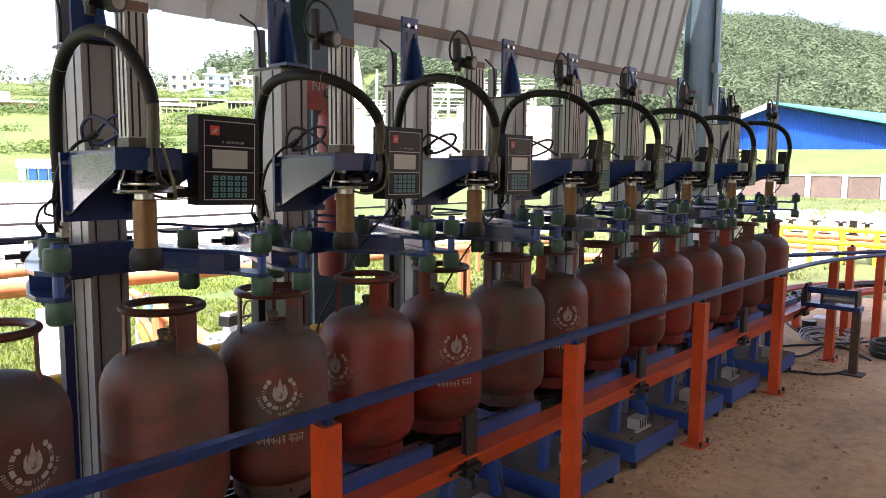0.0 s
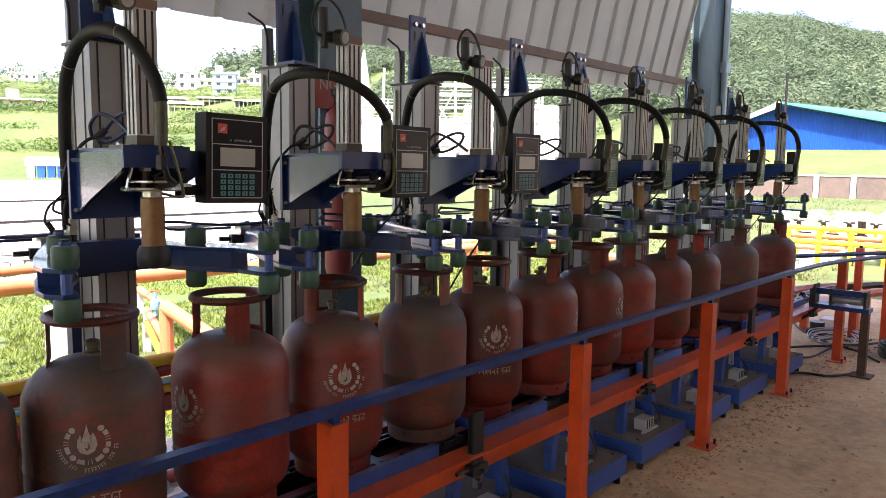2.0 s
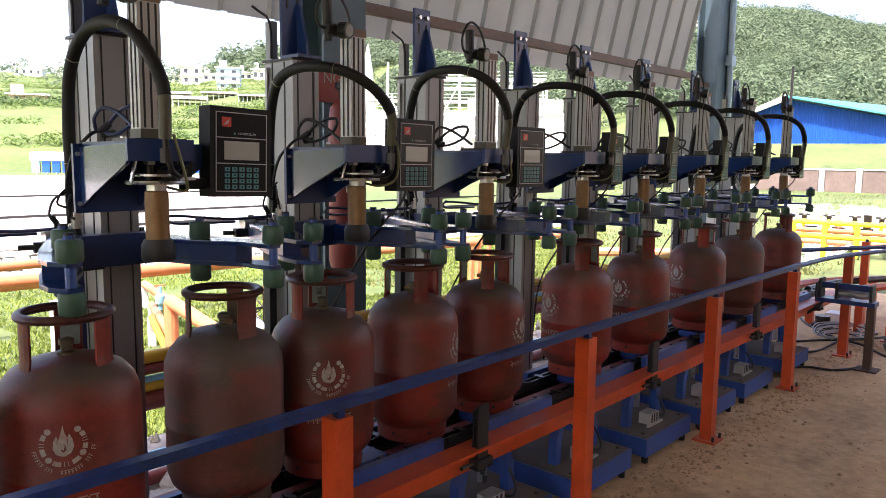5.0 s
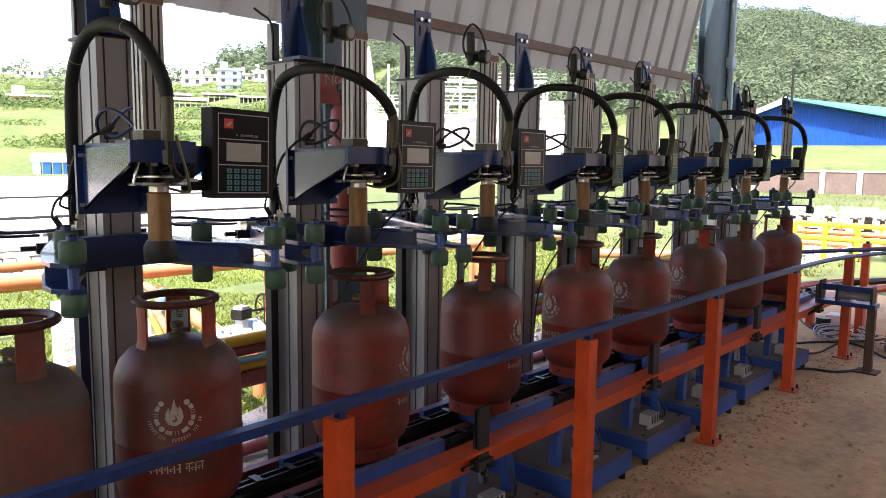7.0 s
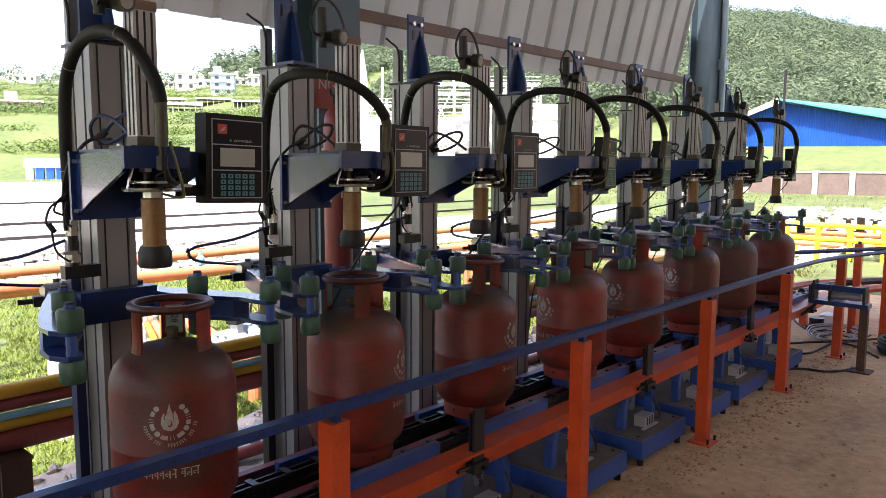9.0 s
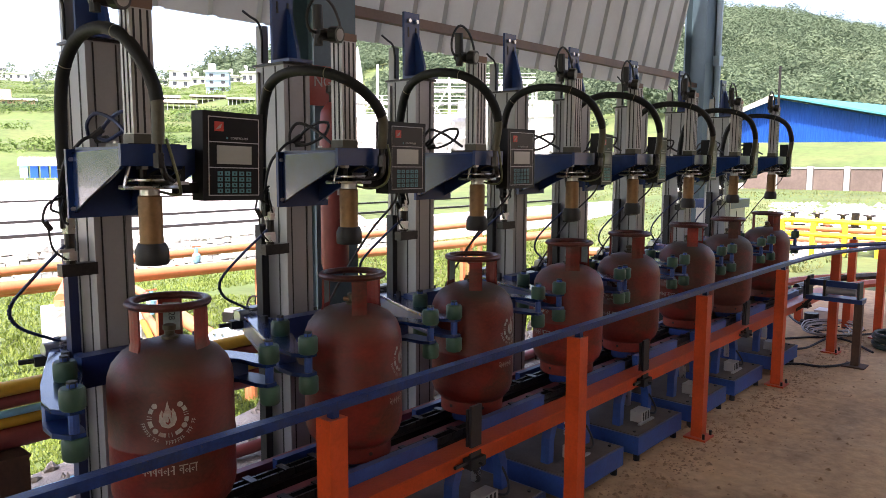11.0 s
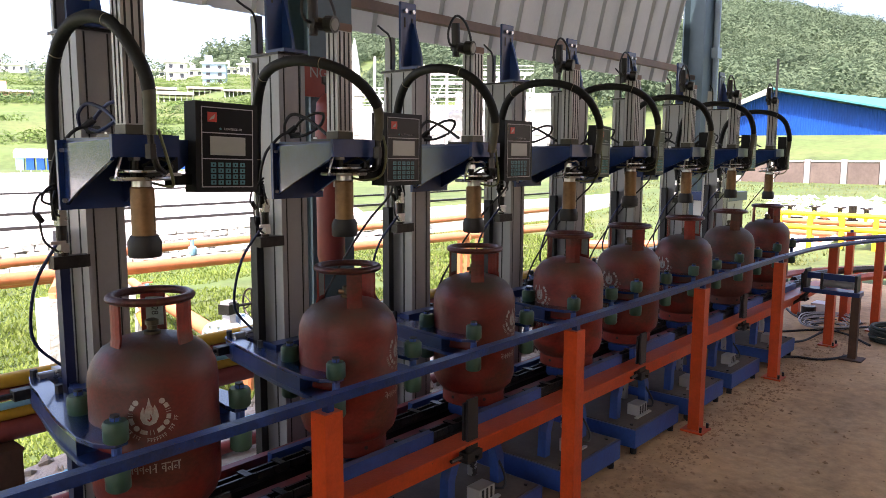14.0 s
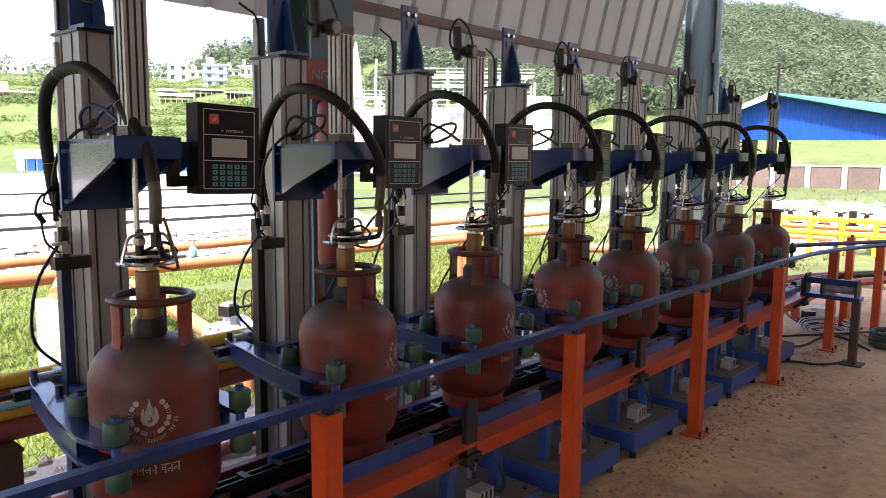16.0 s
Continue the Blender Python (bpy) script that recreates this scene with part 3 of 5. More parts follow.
    for u0, u1, seed in ((-.070, .012, 3), (.022, .068, 8)):
        patch(le, [(u0, .2068), (u1, .2068), (u1, .2098), (u0, .2098)])
        u = u0
        lr = random.Random(seed)
        while u < u1 - .010:
            w = lr.uniform(.010, .014)
            e = min(u + w, u1)
            patch(le, [(e - .0032, .187), (e, .187), (e, .2068), (e - .0032, .2068)])
            zc, kind = lr.uniform(.194, .199), lr.random()
            if kind < .7:                        # small open bowl beside the stem
                for q in range(6):
                    g0, g1 = q * math.pi / 3.6, (q + 1) * math.pi / 3.6
                    patch(le, [(u + .0045 + rr * math.cos(g), zc + rr * math.sin(g)) for rr, g in ((.0022, g0), (.0046, g0), (.0046, g1), (.0022, g1))])
            else:
                patch(le, [(u + .001, .195), (e - .003, .198), (e - .003, .2005), (u + .001, .1975)])
            u += w + .0025
    part("lettering", le, M_white, t, "white stencilled bars of lettering")
    return t


V = 0.272
# start along the line, stop (None: runs out), shift when clamped, turn of the emblem, dusty finish
BOTTLES = [(.536, None, 0, -81, 1), (.945, None, 0, 60, 1), (1.287, None, 0, -119, 1), (1.665, None, 0, -171, 0), (2.032, None, 0, -116, 0),
           (2.447, None, 0, 60, 1), (2.79, .944, .915, -122, 0), (3.19, 1.585, 1.583, -61, 0), (3.585, 2.205, 2.237, -76, 0),
           (3.92, 2.901, 2.925, 160, 0), (4.345, 3.479, 3.507, 172, 0), (4.71, 4.20, 4.19, 158, 0), (5.10, 4.82, 4.89, 40, 1), (5.60, 5.57, 5.62, 60, 0)]
LAB = ("scuffed red steel gas cylinder with a dusty top on the conveyor", "weathered brown steel gas cylinder under grey dust on the conveyor")
_proto = [bottle(M_red, LAB[0], pose(0, YC, ZC)), bottle(M_brown, LAB[1], pose(0, YC, ZC))]
bottles = []
_used = [False, False]
for x, stop, sh, az, dusty in BOTTLES:
    m = pose(x, YC, ZC, 0, 0, az - 180)
    if _used[dusty]:
        b = copy_thing(_proto[dusty], m)
    else:
        b = _proto[dusty]; b.matrix_basis = m; _used[dusty] = True
    bottles.append(b)
COLLAR_TURN = {1: 37, 2: -27, 5: 37}                                    # collars welded on at another angle
for k, turn in COLLAR_TURN.items():
    for o in bottles[k].children:
        if o.name.split(".")[0] in ("stay", "tag_plate", "valve"):
            o.matrix_basis = Matrix.Rotation(radians(turn), 4, 'Z') @ o.matrix_basis

for k, words in ((6, "28"), (1, "A-28")):
    tag = [o for o in bottles[k].children if o.name.startswith("tag_plate")][0]
    lettering("number", words, .024, M_slot, tag, pose(.0897, 0, .54, 90, 90, -90))


# ---- filling stations ----
def station_frame(i):
    """Fixed column, bracket, air cylinder and cables of one station."""
    t = thing("filling_column", "aluminium filling column with blue bracket and pneumatic cylinder", "filling machine", "filling stations", pose(ST[i], 0, 0))
    c = part("column", boxed(-.012, .095, 2.13, 2.295, 0.0, 1.738), M_alu, t, "grey aluminium profile column", bevel=0.004)
    for y0 in (2.175, 2.245):
        part("slot", boxed(-.0135, -.011, y0, y0 + .006, .03, 1.735), M_slot, c)
    for x0 in (.006, .071):
        part("slot", boxed(x0, x0 + .004, 2.1285, 2.131, .03, 1.735), M_slot, c)
    for x0, x1 in ((-.0145, .003), (.078, .0965)):
        part("edge_strip", boxed(x0, x1, 2.1275, 2.136, .03, 1.736), M_alu, c, bevel=0.002)
    part("column_cap", boxed(-.020, .103, 2.122, 2.303, 1.738, 1.746), M_dsteel, t, bevel=0.002)
    part("guide_rail", boxed(-.022, -.013, 2.270, 2.282, .1, 1.72), M_alu2, t, "pale guide rail")
    part("cable_duct", boxed(-.055, -.028, 2.225, 2.262, .05, 1.18), M_cable, t, "dark cable duct")
    part("foot_plate", boxed(-.08, .16, 2.08, 2.34, 0.001, .02), M_bluew, t)
    # hanger plate with a gusset above the column
    h = part("hanger_plate", boxed(-.005, .085, 2.20, 2.212, 1.746, 2.02), M_blue, t, "blue hanger plate", bevel=0.002)
    for bx in (.018, .062):
        part("bolt", rod(bmesh.new(), (bx, 2.20, 1.985), (bx, 2.188, 1.985), .009, 6), M_steel, h)
        part("slot_hole", boxed(bx - .004, bx + .004, 2.1985, 2.2, 1.92, 1.96), M_slot, h)
    part("gusset", prism(bmesh.new(), [(2.145, 1.757), (2.2, 1.757), (2.2, 1.94), (2.19, 1.94), (2.148, 1.80)], 'x', .058, .070), M_blue, h)
    part("hanger_foot", boxed(-.01, .09, 2.10, 2.2, 1.746, 1.757), M_blue, h)
    part("rear_profile", boxed(-.014, .012, 2.25, 2.285, 1.746, 1.88), M_alu, t, "pale square profile")
    part("air_line", tube(bmesh.new(), [(-.02, 2.243, 1.75), (-.02, 2.243, 1.84), (-.035, 2.24, 1.885), (-.07, 2.235, 1.90), (-.10, 2.235, 1.915)], .0045, 6), M_black, t)
    # bracket
    b = part("bracket", boxed(-.098, .056, 1.742, 2.02, 1.428, 1.441), M_blue, t, "glossy blue cantilever bracket", bevel=0.003)
    wing = [(2.022, 1.428), (1.752, 1.437), (1.745, 1.432), (1.745, 1.395), (1.755, 1.386), (1.94, 1.308), (2.022, 1.268)]
    part("gusset", prism(bmesh.new(), wing, 'x', -.108, -.098), M_bluegl, b, "glossy blue wing plate mirroring the yard", bevel=0.0015)
    part("gusset", prism(bmesh.new(), wing, 'x', .046, .056), M_blue, b, bevel=0.0015)
    part("apron", boxed(-.112, .058, 1.732, 1.744, 1.394, 1.447), M_blue, b, bevel=0.002)
    part("side_block", prism(bmesh.new(), [(.060, 1.438), (.128, 1.438), (.130, 1.389), (.078, 1.353), (.060, 1.353)], 'y', 1.79, 1.93), M_blue, b, bevel=0.002)
    part("back_plate", boxed(-.122, .085, 2.022, 2.034, 1.255, 1.436), M_blue, b, bevel=0.002)
    part("spacer", boxed(-.005, .088, 2.034, 2.131, 1.27, 1.42), M_blue, b)
    for bx in (-.112, .075):
        for bz in (1.28, 1.41):
            part("bolt_head", rod(bmesh.new(), (bx, 2.022, bz), (bx, 2.013, bz), .006, 6), M_steel, b)
    part("top_pad", boxed(-.085, .05, 1.75, 1.87, 1.441, 1.449), M_dsteel, b)
    part("hand_nut", rod(bmesh.new(), (-.045, 1.90, 1.441), (-.045, 1.90, 1.456), .007, 6), M_steel, b)
    # air cylinder
    a = part("air_cylinder", boxed(-.058, .0, 1.772, 1.824, 1.472, 1.775), M_alu2, t, "pale ribbed pneumatic cylinder", bevel=0.003)
    for x0 in (-.050, -.032, -.014):
        part("groove", boxed(x0, x0 + .005, 1.7705, 1.773, 1.475, 1.772), M_slot, a)
    for y0 in (1.785, 1.806):
        part("groove", boxed(-.0595, -.057, y0, y0 + .005, 1.475, 1.772), M_slot, a)
    part("end_cap", boxed(-.060, .002, 1.77, 1.826, 1.449, 1.472), M_ferrule, a, bevel=0.003)
    part("end_cap", boxed(-.060, .002, 1.77, 1.826, 1.775, 1.798), M_gutter, a, bevel=0.003)
    g = part("regulator", rod(bmesh.new(), (-.062, 1.80, 1.79), (-.135, 1.80, 1.79), .019, 14), M_dsteel, t, "small dark pressure regulator with gauge")
    part("gauge", rod(bmesh.new(), (-.085, 1.785, 1.79), (-.078, 1.757, 1.787), .025, 18), M_dsteel, g)
    part("gauge_face", rod(bmesh.new(), (-.078, 1.757, 1.787), (-.0776, 1.7555, 1.7868), .018, 18), M_pillar, g, "pale gauge face")
    part("knob", rod(bmesh.new(), (-.125, 1.80, 1.80), (-.128, 1.80, 1.872), .016, 14), M_black, g)
    part("bowl", rod(bmesh.new(), (-.125, 1.80, 1.785), (-.125, 1.80, 1.755), .013, 12), M_black, g)
    part("air_tube", tube(bmesh.new(), [(-.13, 1.80, 1.79), (-.162, 1.80, 1.80), (-.165, 1.80, 1.85), (-.125, 1.80, 1.90), (-.075, 1.80, 1.885), (-.045, 1.80, 1.84), (-.035, 1.80, 1.795)], .0045, 6), M_black, g)
    # looped blue and black cables by the bracket
    for k, pts in enumerate(([(-.045, 2.06, 1.473), (-.056, 2.04, 1.506), (-.041, 2.02, 1.532), (-.021, 1.98, 1.52), (-.016, 1.93, 1.495), (-.023, 1.87, 1.465)],
                             [(-.028, 2.04, 1.468), (-.018, 2.03, 1.495), (-.012, 2.00, 1.517), (-.010, 1.95, 1.533), (-.003, 1.92, 1.534), (.001, 1.91, 1.525), (-.005, 1.92, 1.497), (-.013, 1.95, 1.477), (-.023, 2.00, 1.461), (-.031, 2.04, 1.467)],
                             [(-.025, 2.05, 1.475), (-.056, 2.06, 1.465), (-.078, 2.08, 1.436), (-.095, 2.10, 1.402), (-.104, 2.12, 1.33), (-.10, 2.13, 1.22)],
                             [(-.104, 2.10, 1.323), (-.128, 2.10, 1.303), (-.138, 2.10, 1.278), (-.122, 2.10, 1.268), (-.10, 2.12, 1.262)],
                             [(-.100, 2.11, 1.31), (-.145, 2.10, 1.29), (-.160, 2.10, 1.25), (-.150, 2.10, 1.23)],
                             [(-.100, 2.11, 1.30), (-.118, 2.08, 1.275), (-.118, 2.07, 1.245), (-.10, 2.09, 1.235)])):
        part("cable", tube(bmesh.new(), pts, .0052 if k < 3 else .0034, 6, 28), M_cable if k < 2 else M_black, t)
    part("cable_joint", rod(bmesh.new(), (-.040, 2.05, 1.470), (-.020, 2.03, 1.492), .0095, 8), M_black, t)
    part("cable_joint", rod(bmesh.new(), (-.034, 2.045, 1.462), (-.010, 2.02, 1.466), .0095, 8), M_black, t)
    part("cable_joint", rod(bmesh.new(), (-.155, 2.10, 1.245), (-.140, 2.10, 1.22), .008, 8), M_black, t)
    part("cable", tube(bmesh.new(), [(-.148, 2.10, 1.23), (-.135, 2.11, 1.17), (-.105, 2.12, 1.14), (-.085, 2.13, 1.13)], .003, 6), M_black, t)
    # hose inlet with valve, on the column's flank
    f = part("inlet_valve", rod(bmesh.new(), (-.08, 2.135, 1.10), (-.08, 2.135, 1.235), .014, 12), M_dsteel, t, "grey steel inlet fitting and valve")
    part("fitting", rod(bmesh.new(), (-.08, 2.135, 1.205), (-.08, 2.135, 1.25), .019, 6), M_steel, f)
    part("fitting", rod(bmesh.new(), (-.08, 2.135, 1.13), (-.08, 2.135, 1.155), .02, 6), M_steel, f)
    part("clamp_block", boxed(-.11, -.012, 2.12, 2.155, 1.085, 1.12), M_dsteel, f, bevel=0.002)
    part("lever", boxed(-.12, -.08, 2.105, 2.112, 1.155, 1.165), M_steel, f)
    # arm that carries the controller
    part("panel_arm", boxed(.05, .14, 1.775, 1.80, 1.322, 1.35), M_panel, t, bevel=0.002)
    part("panel_drop", boxed(.05, .075, 1.775, 1.80, 1.322, 1.425), M_panel, t)
    return t


def controller(i, tilt):
    t = thing("controller_panel", "black controller box with pale screen and teal keypad", "controller", "filling controllers", pose(ST[i] + .207, 1.752, 1.418, 0, tilt[0], tilt[1]))
    part("case", boxed(-.093, .093, 0, .055, -.118, .118), M_panel, t, bevel=0.004)
    part("face", boxed(-.078, .078, -.0015, .001, -.105, .105), M_face, t)
    for z0, z1 in ((-.1045, -.102), (-.031, -.0285), (.0365, .039), (.102, .1045)):
        part("trim_line", boxed(-.078, .078, -.0022, -.0012, z0, z1), M_line, t)
    for x0 in (-.078, .0755):
        part("trim_line", boxed(x0, x0 + .0025, -.0022, -.0012, -.1045, .1045), M_line, t)
    part("screen", boxed(-.053, .053, -.0034, -.0014, -.020, .029), M_lcd, t, "pale grey screen")
    part("badge", boxed(-.060, -.033, -.0030, -.0014, .066, .091), M_logo, t, "small red badge")
    part("badge_mark", prism(bmesh.new(), [(-.056, .070), (-.042, .074), (-.038, .086), (-.050, .078)], 'y', -.0036, -.0029), M_white, t)
    part("indicator", rod(bmesh.new(), (-.022, -.003, .049), (-.022, -.001, .049), .003, 8), M_key, t)
    lettering("lettering", "CONTROLLER", .0085, M_line, t, pose(.016, -.0016, .049, 90, 0, 0), .0004)
    key = finish(boxed(-.0075, .0075, -.0032, -.001, -.0058, .0058), "key", M_key, bevel=0.0012)
    mark = finish(boxed(-.002, .002, -.0036, -.0031, -.0025, .0025), "key_mark", M_face)
    for r in range(4):
        for k in range(5):
            o = part("key", key, None, t, at=pose(-.044 + .022 * k, 0, -.045 - .0155 * r))
            part("key_mark", mark, None, o)
    return t


def filling_head(parent, lean):
    """Filling head; lean is how far its hose tail reaches along the line."""
    t = part("filling_head", lathe(bmesh.new(), ((0, -.145), (.0295, -.145), (.0295, -.058), (.030, -.053), (.0295, -.048), (.0295, -.024), (.025, -.02), (0, -.02)), 20), M_brass, parent, "brass filling barrel under a chromed bail", smooth=True, at=pose(-.008, YC, 1.34))
    part("collar", lathe(bmesh.new(), ((0, -.02), (.025, -.02), (.025, .0), (0, .0)), 20), M_steel, t)
    part("nozzle_cup", lathe(bmesh.new(), ((0, -.198), (.038, -.198), (.0415, -.193), (.0415, -.16), (.034, -.143), (0, -.143)), 22), M_black, t, "black rubber nozzle cup", smooth=True)
    bm = bmesh.new()
    lathe(bm, ((.060, -.004), (.072, -.004), (.074, 0), (.072, .005), (.060, .005), (.058, 0), (.060, -.004)), 28)
    part("hoop", bm, M_steel, t, "chromed hoop", smooth=True)
    bm = bmesh.new()
    lathe(bm, ((.050, .016), (.056, .016), (.057, .019), (.056, .022), (.050, .022), (.049, .019), (.050, .016)), 24)
    part("upper_hoop", bm, M_steel, t, smooth=True)
    part("valve_block", boxed(-.005, .05, -.022, .022, .004, .03), M_dsteel, t, bevel=0.003)
    part("trigger", boxed(.03, .085, -.045, -.035, .006, .014), M_steel, t)
    for a in (35, 145, 270):
        part("spoke", rod(bmesh.new(), (0, 0, .002), (.064 * math.cos(radians(a)), .064 * math.sin(radians(a)), .002), .006, 8), M_dsteel, t)
    for a in (0, 180):
        s = 1 if a == 0 else -1
        part("bail", tube(bmesh.new(), [(s * .07, -.012, .004), (s * .064, -.012, .03), (s * .052, -.012, .062), (s * .03, -.012, .072), (0, -.012, .072)], .0045, 6, 12), M_steel, t)
    part("stem", rod(bmesh.new(), (-.017, 0, 0), (-.017, 0, .085), .011, 10), M_dsteel, t)
    part("nut", rod(bmesh.new(), (-.017, 0, .045), (-.017, 0, .062), .016, 6), M_steel, t)
    part("piston_rod", rod(bmesh.new(), (-.022, 0, .08), (-.022, 0, .31), .0075, 10), M_steel, t, "bright piston rod")
    part("hose_tail", tube(bmesh.new(), [(.01, -.02, .01), (.02 + lean * .4, -.075, .015), (-.01 + lean * .8, -.103, .03), (-.02 + lean, -.10, .07), (-.024 + lean, -.10, .11)], .008, 8), M_dsteel, t)
    part("swivel", rod(bmesh.new(), (-.024 + lean, -.10, .05), (-.024 + lean, -.10, .085), .014, 6), M_dsteel, t)
    part("signal_tube", tube(bmesh.new(), [(.02, 0, -.01), (.05, -.05, -.02), (.035 + lean * .6, -.09, .0), (.012 + lean, -.10, .07), (-.005 + lean, -.105, .12)], .004, 6), M_ycable, t)
    part("signal_tube", tube(bmesh.new(), [(-.01, .01, .02), (.03, -.03, .05), (.05, -.06, .03), (.02, -.085, .015)], .004, 6), M_black, t)
    return t


# hose: rest and lowered curves in the station's space
HOSE_UP = [(-.083, 2.135, 1.24), (-.083, 2.138, 1.33), (-.086, 2.135, 1.476), (-.086, 2.11, 1.626), (-.084, 2.02, 1.715), (-.077, 1.90, 1.737), (-.061, 1.80, 1.708), (-.045, 1.735, 1.638), (-.032, 1.708, 1.576), (-.030, 1.705, 1.52), (-.032, 1.705, 1.45)]
HOSE_DN = [(-.083, 2.135, 1.24), (-.094, 2.155, 1.33), (-.104, 2.155, 1.50), (-.102, 2.10, 1.595), (-.088, 1.97, 1.622), (-.066, 1.87, 1.578), (-.044, 1.785, 1.485), (-.03, 1.735, 1.405), (-.028, 1.712, 1.328), (-.030, 1.705, 1.28), (-.032, 1.705, 1.24)]
NH = 40


# wider arch that passes in front of the air cylinder, for the later stations
WIDE_UP = [(-.085, 2.135, 1.24), (-.105, 2.138, 1.34), (-.107, 2.135, 1.50), (-.115, 2.10, 1.64), (-.135, 2.03, 1.705), (-.143, 1.93, 1.733), (-.138, 1.82, 1.73), (-.113, 1.74, 1.707), (-.065, 1.70, 1.667), (-.01, 1.69, 1.612), (.024, 1.69, 1.545), (.03, 1.705, 1.45)]
WIDE_DN = [(-.085, 2.135, 1.24), (-.096, 2.14, 1.33), (-.09, 2.14, 1.43), (-.09, 2.10, 1.535), (-.115, 2.0, 1.605), (-.145, 1.89, 1.632), (-.155, 1.79, 1.625), (-.132, 1.725, 1.597), (-.085, 1.695, 1.545), (-.02, 1.69, 1.47), (.025, 1.69, 1.38), (.03, 1.705, 1.24)]
HOSE_END = [-.032, .045, -.03, .06, .05, .04, .03, .03]      # where each hose meets its head
HOSE_SINK = [0, .05, .0, .0, -.005, .0, .0, .0]


def hose_points(u, i=0):
    P = [Vector(a).lerp(Vector(b), u) for a, b in (zip(WIDE_UP, WIDE_DN) if i else zip(HOSE_UP, HOSE_DN))]
    n = len(P) - 1
    lean = HOSE_END[i] - P[-1].x
    P = [p + Vector((lean * max(0, k / n - .3) / .7, 0, -HOSE_SINK[i] * (1 - .5 * u) * math.sin(math.pi * k / n))) for k, p in enumerate(P)]
    return spline(P, NH + 1)


def hose_poses(u, i=0):
    P = hose_points(u, i)
    return [Matrix.Translation((a + b) / 2) @ (b - a).to_track_quat('Z', 'Y').to_matrix().to_4x4() for a, b in zip(P, P[1:])]


def hose_piece():
    L = max((hose_points(0, i)[1] - hose_points(0, i)[0]).length for i in range(8)) * 0.60
    return finish(lathe(bmesh.new(), ((0, -L), (.0162, -L), (.0165, 0), (.0162, L), (0, L)), 14), "segment", M_hose, True)


PIECE = hose_piece()
TIED = PIECE.copy()                              # the same length of hose with a cable tie round it
TIED.materials.append(M_tie)
_bm = bmesh.new()
_bm.from_mesh(TIED)
_k = len(_bm.faces)
lathe(_bm, ((.0164, -.0011), (.0171, -.0011), (.0171, .0011), (.0164, .0011)), 14)
for _f in list(_bm.faces)[_k:]:
    _f.material_index = 1
_bm.to_mesh(TIED)
_bm.free()
FERRULE = finish(lathe(bmesh.new(), ((0, -.016), (.0150, -.016), (.0155, 0), (.0150, .016), (0, .016)), 12), "ferrule", M_ferrule, True)


def filling_hose(i):
    t = thing("filling_hose", "thick black gas hose arching over the bracket", "hose", "filling hoses", pose(ST[i], 0, 0))
    segs = [part("segment", (TIED if k % 11 == 5 else PIECE) if k < 36 else FERRULE, None, t, at=m) for k, m in enumerate(hose_poses(0, i))]
    return t, segs


def clamp(i):
    """Carriage with two swinging fork arms that steady the bottle."""
    t = thing("clamp_carriage", "blue clamp carriage with green rollers gripping the bottle", "clamp", "bottle clamps", pose(ST[i], YC, 1.197))
    part("carriage_block", boxed(-.09, .13, .27, .322, -.10, -.01), M_blue, t, bevel=0.004)
    part("air_cylinder", rod(bmesh.new(), (-.10, .52, -.03), (.14, .52, -.03), .022, 14), M_steel, t, "small steel clamping cylinder")
    part("block_plate", boxed(-.05, .11, .50, .545, -.012, -.004), M_alu2, t)
    part("back_bar", boxed(-.05, -.03, .30, .52, -.07, -.03), M_blue, t)
    arms = []
    for s in (-1, 1):
        bm = bmesh.new()
        pts = [(-.020, .245), (.012, .24), (.010, .16), (-.005, .06), (-.012, -.03), (-.006, -.12), (-.012, -.19), (-.035, -.27), (-.060, -.345), (-.050, -.415),
               (-.052, -.455), (-.085, -.462), (-.118, -.42), (-.128, -.35), (-.112, -.20), (-.085, -.05), (-.062, .06), (-.045, .16)]
        pts = [(x * -s if s > 0 else x, y) for x, y in pts]
        prism(bm, pts, 'z', -.036, -.024)
        a = part("arm", bm, M_bluegl, t, "glossy blue fork arm", bevel=0.002)
        bm = bmesh.new()
        prism(bm, pts, 'z', -.094, -.082)
        part("lower_plate", bm, M_blue, a, bevel=0.002)
        bm = bmesh.new()
        inner = [(x * .86 + (-.008 if s < 0 else .008), y * .93) for x, y in pts if y > -.36]
        prism(bm, inner, 'z', -.082, -.036)
        part("web", bm, M_blue, a)
        for (rx, ry) in ((-.052, -.19), (-.075, -.445)):
            x = rx if s < 0 else -rx
            part("shaft", rod(bmesh.new(), (x, ry, -.13), (x, ry, .035), .012, 10), M_bluew, a)
            for z in (0.0, -.118):
                part("roller", lathe(bmesh.new(), ((0, z - .026), (.024, z - .026), (.029, z - .02), (.029, z + .02), (.025, z + .026), (0, z + .026)), 18, (x, ry, 0)), M_green, a, "dark green polyurethane roller", smooth=True)
            part("bolt_head", rod(bmesh.new(), (x, ry, .026), (x, ry, .040), .012, 6), M_black, a)
        for (bx, by) in ((-.012, .225), (-.02, .02)):
            part("bolt_head", rod(bmesh.new(), (bx if s < 0 else -bx, by, -.024), (bx if s < 0 else -bx, by, .0), .011, 6), M_black, a)
        bx = -.05 * -s
        part("air_port", boxed(bx - .03, bx + .03, .19, .225, -.075, -.045), M_black, a, "black air fitting", bevel=0.003)
        part("air_stub", rod(bmesh.new(), (bx, .21, -.06), (bx - .07 * -s, .21, -.06), .008, 8), M_black, a)
        a.location = (-.092 * -s, .31, 0)
        arms.append(a)
    return t, arms


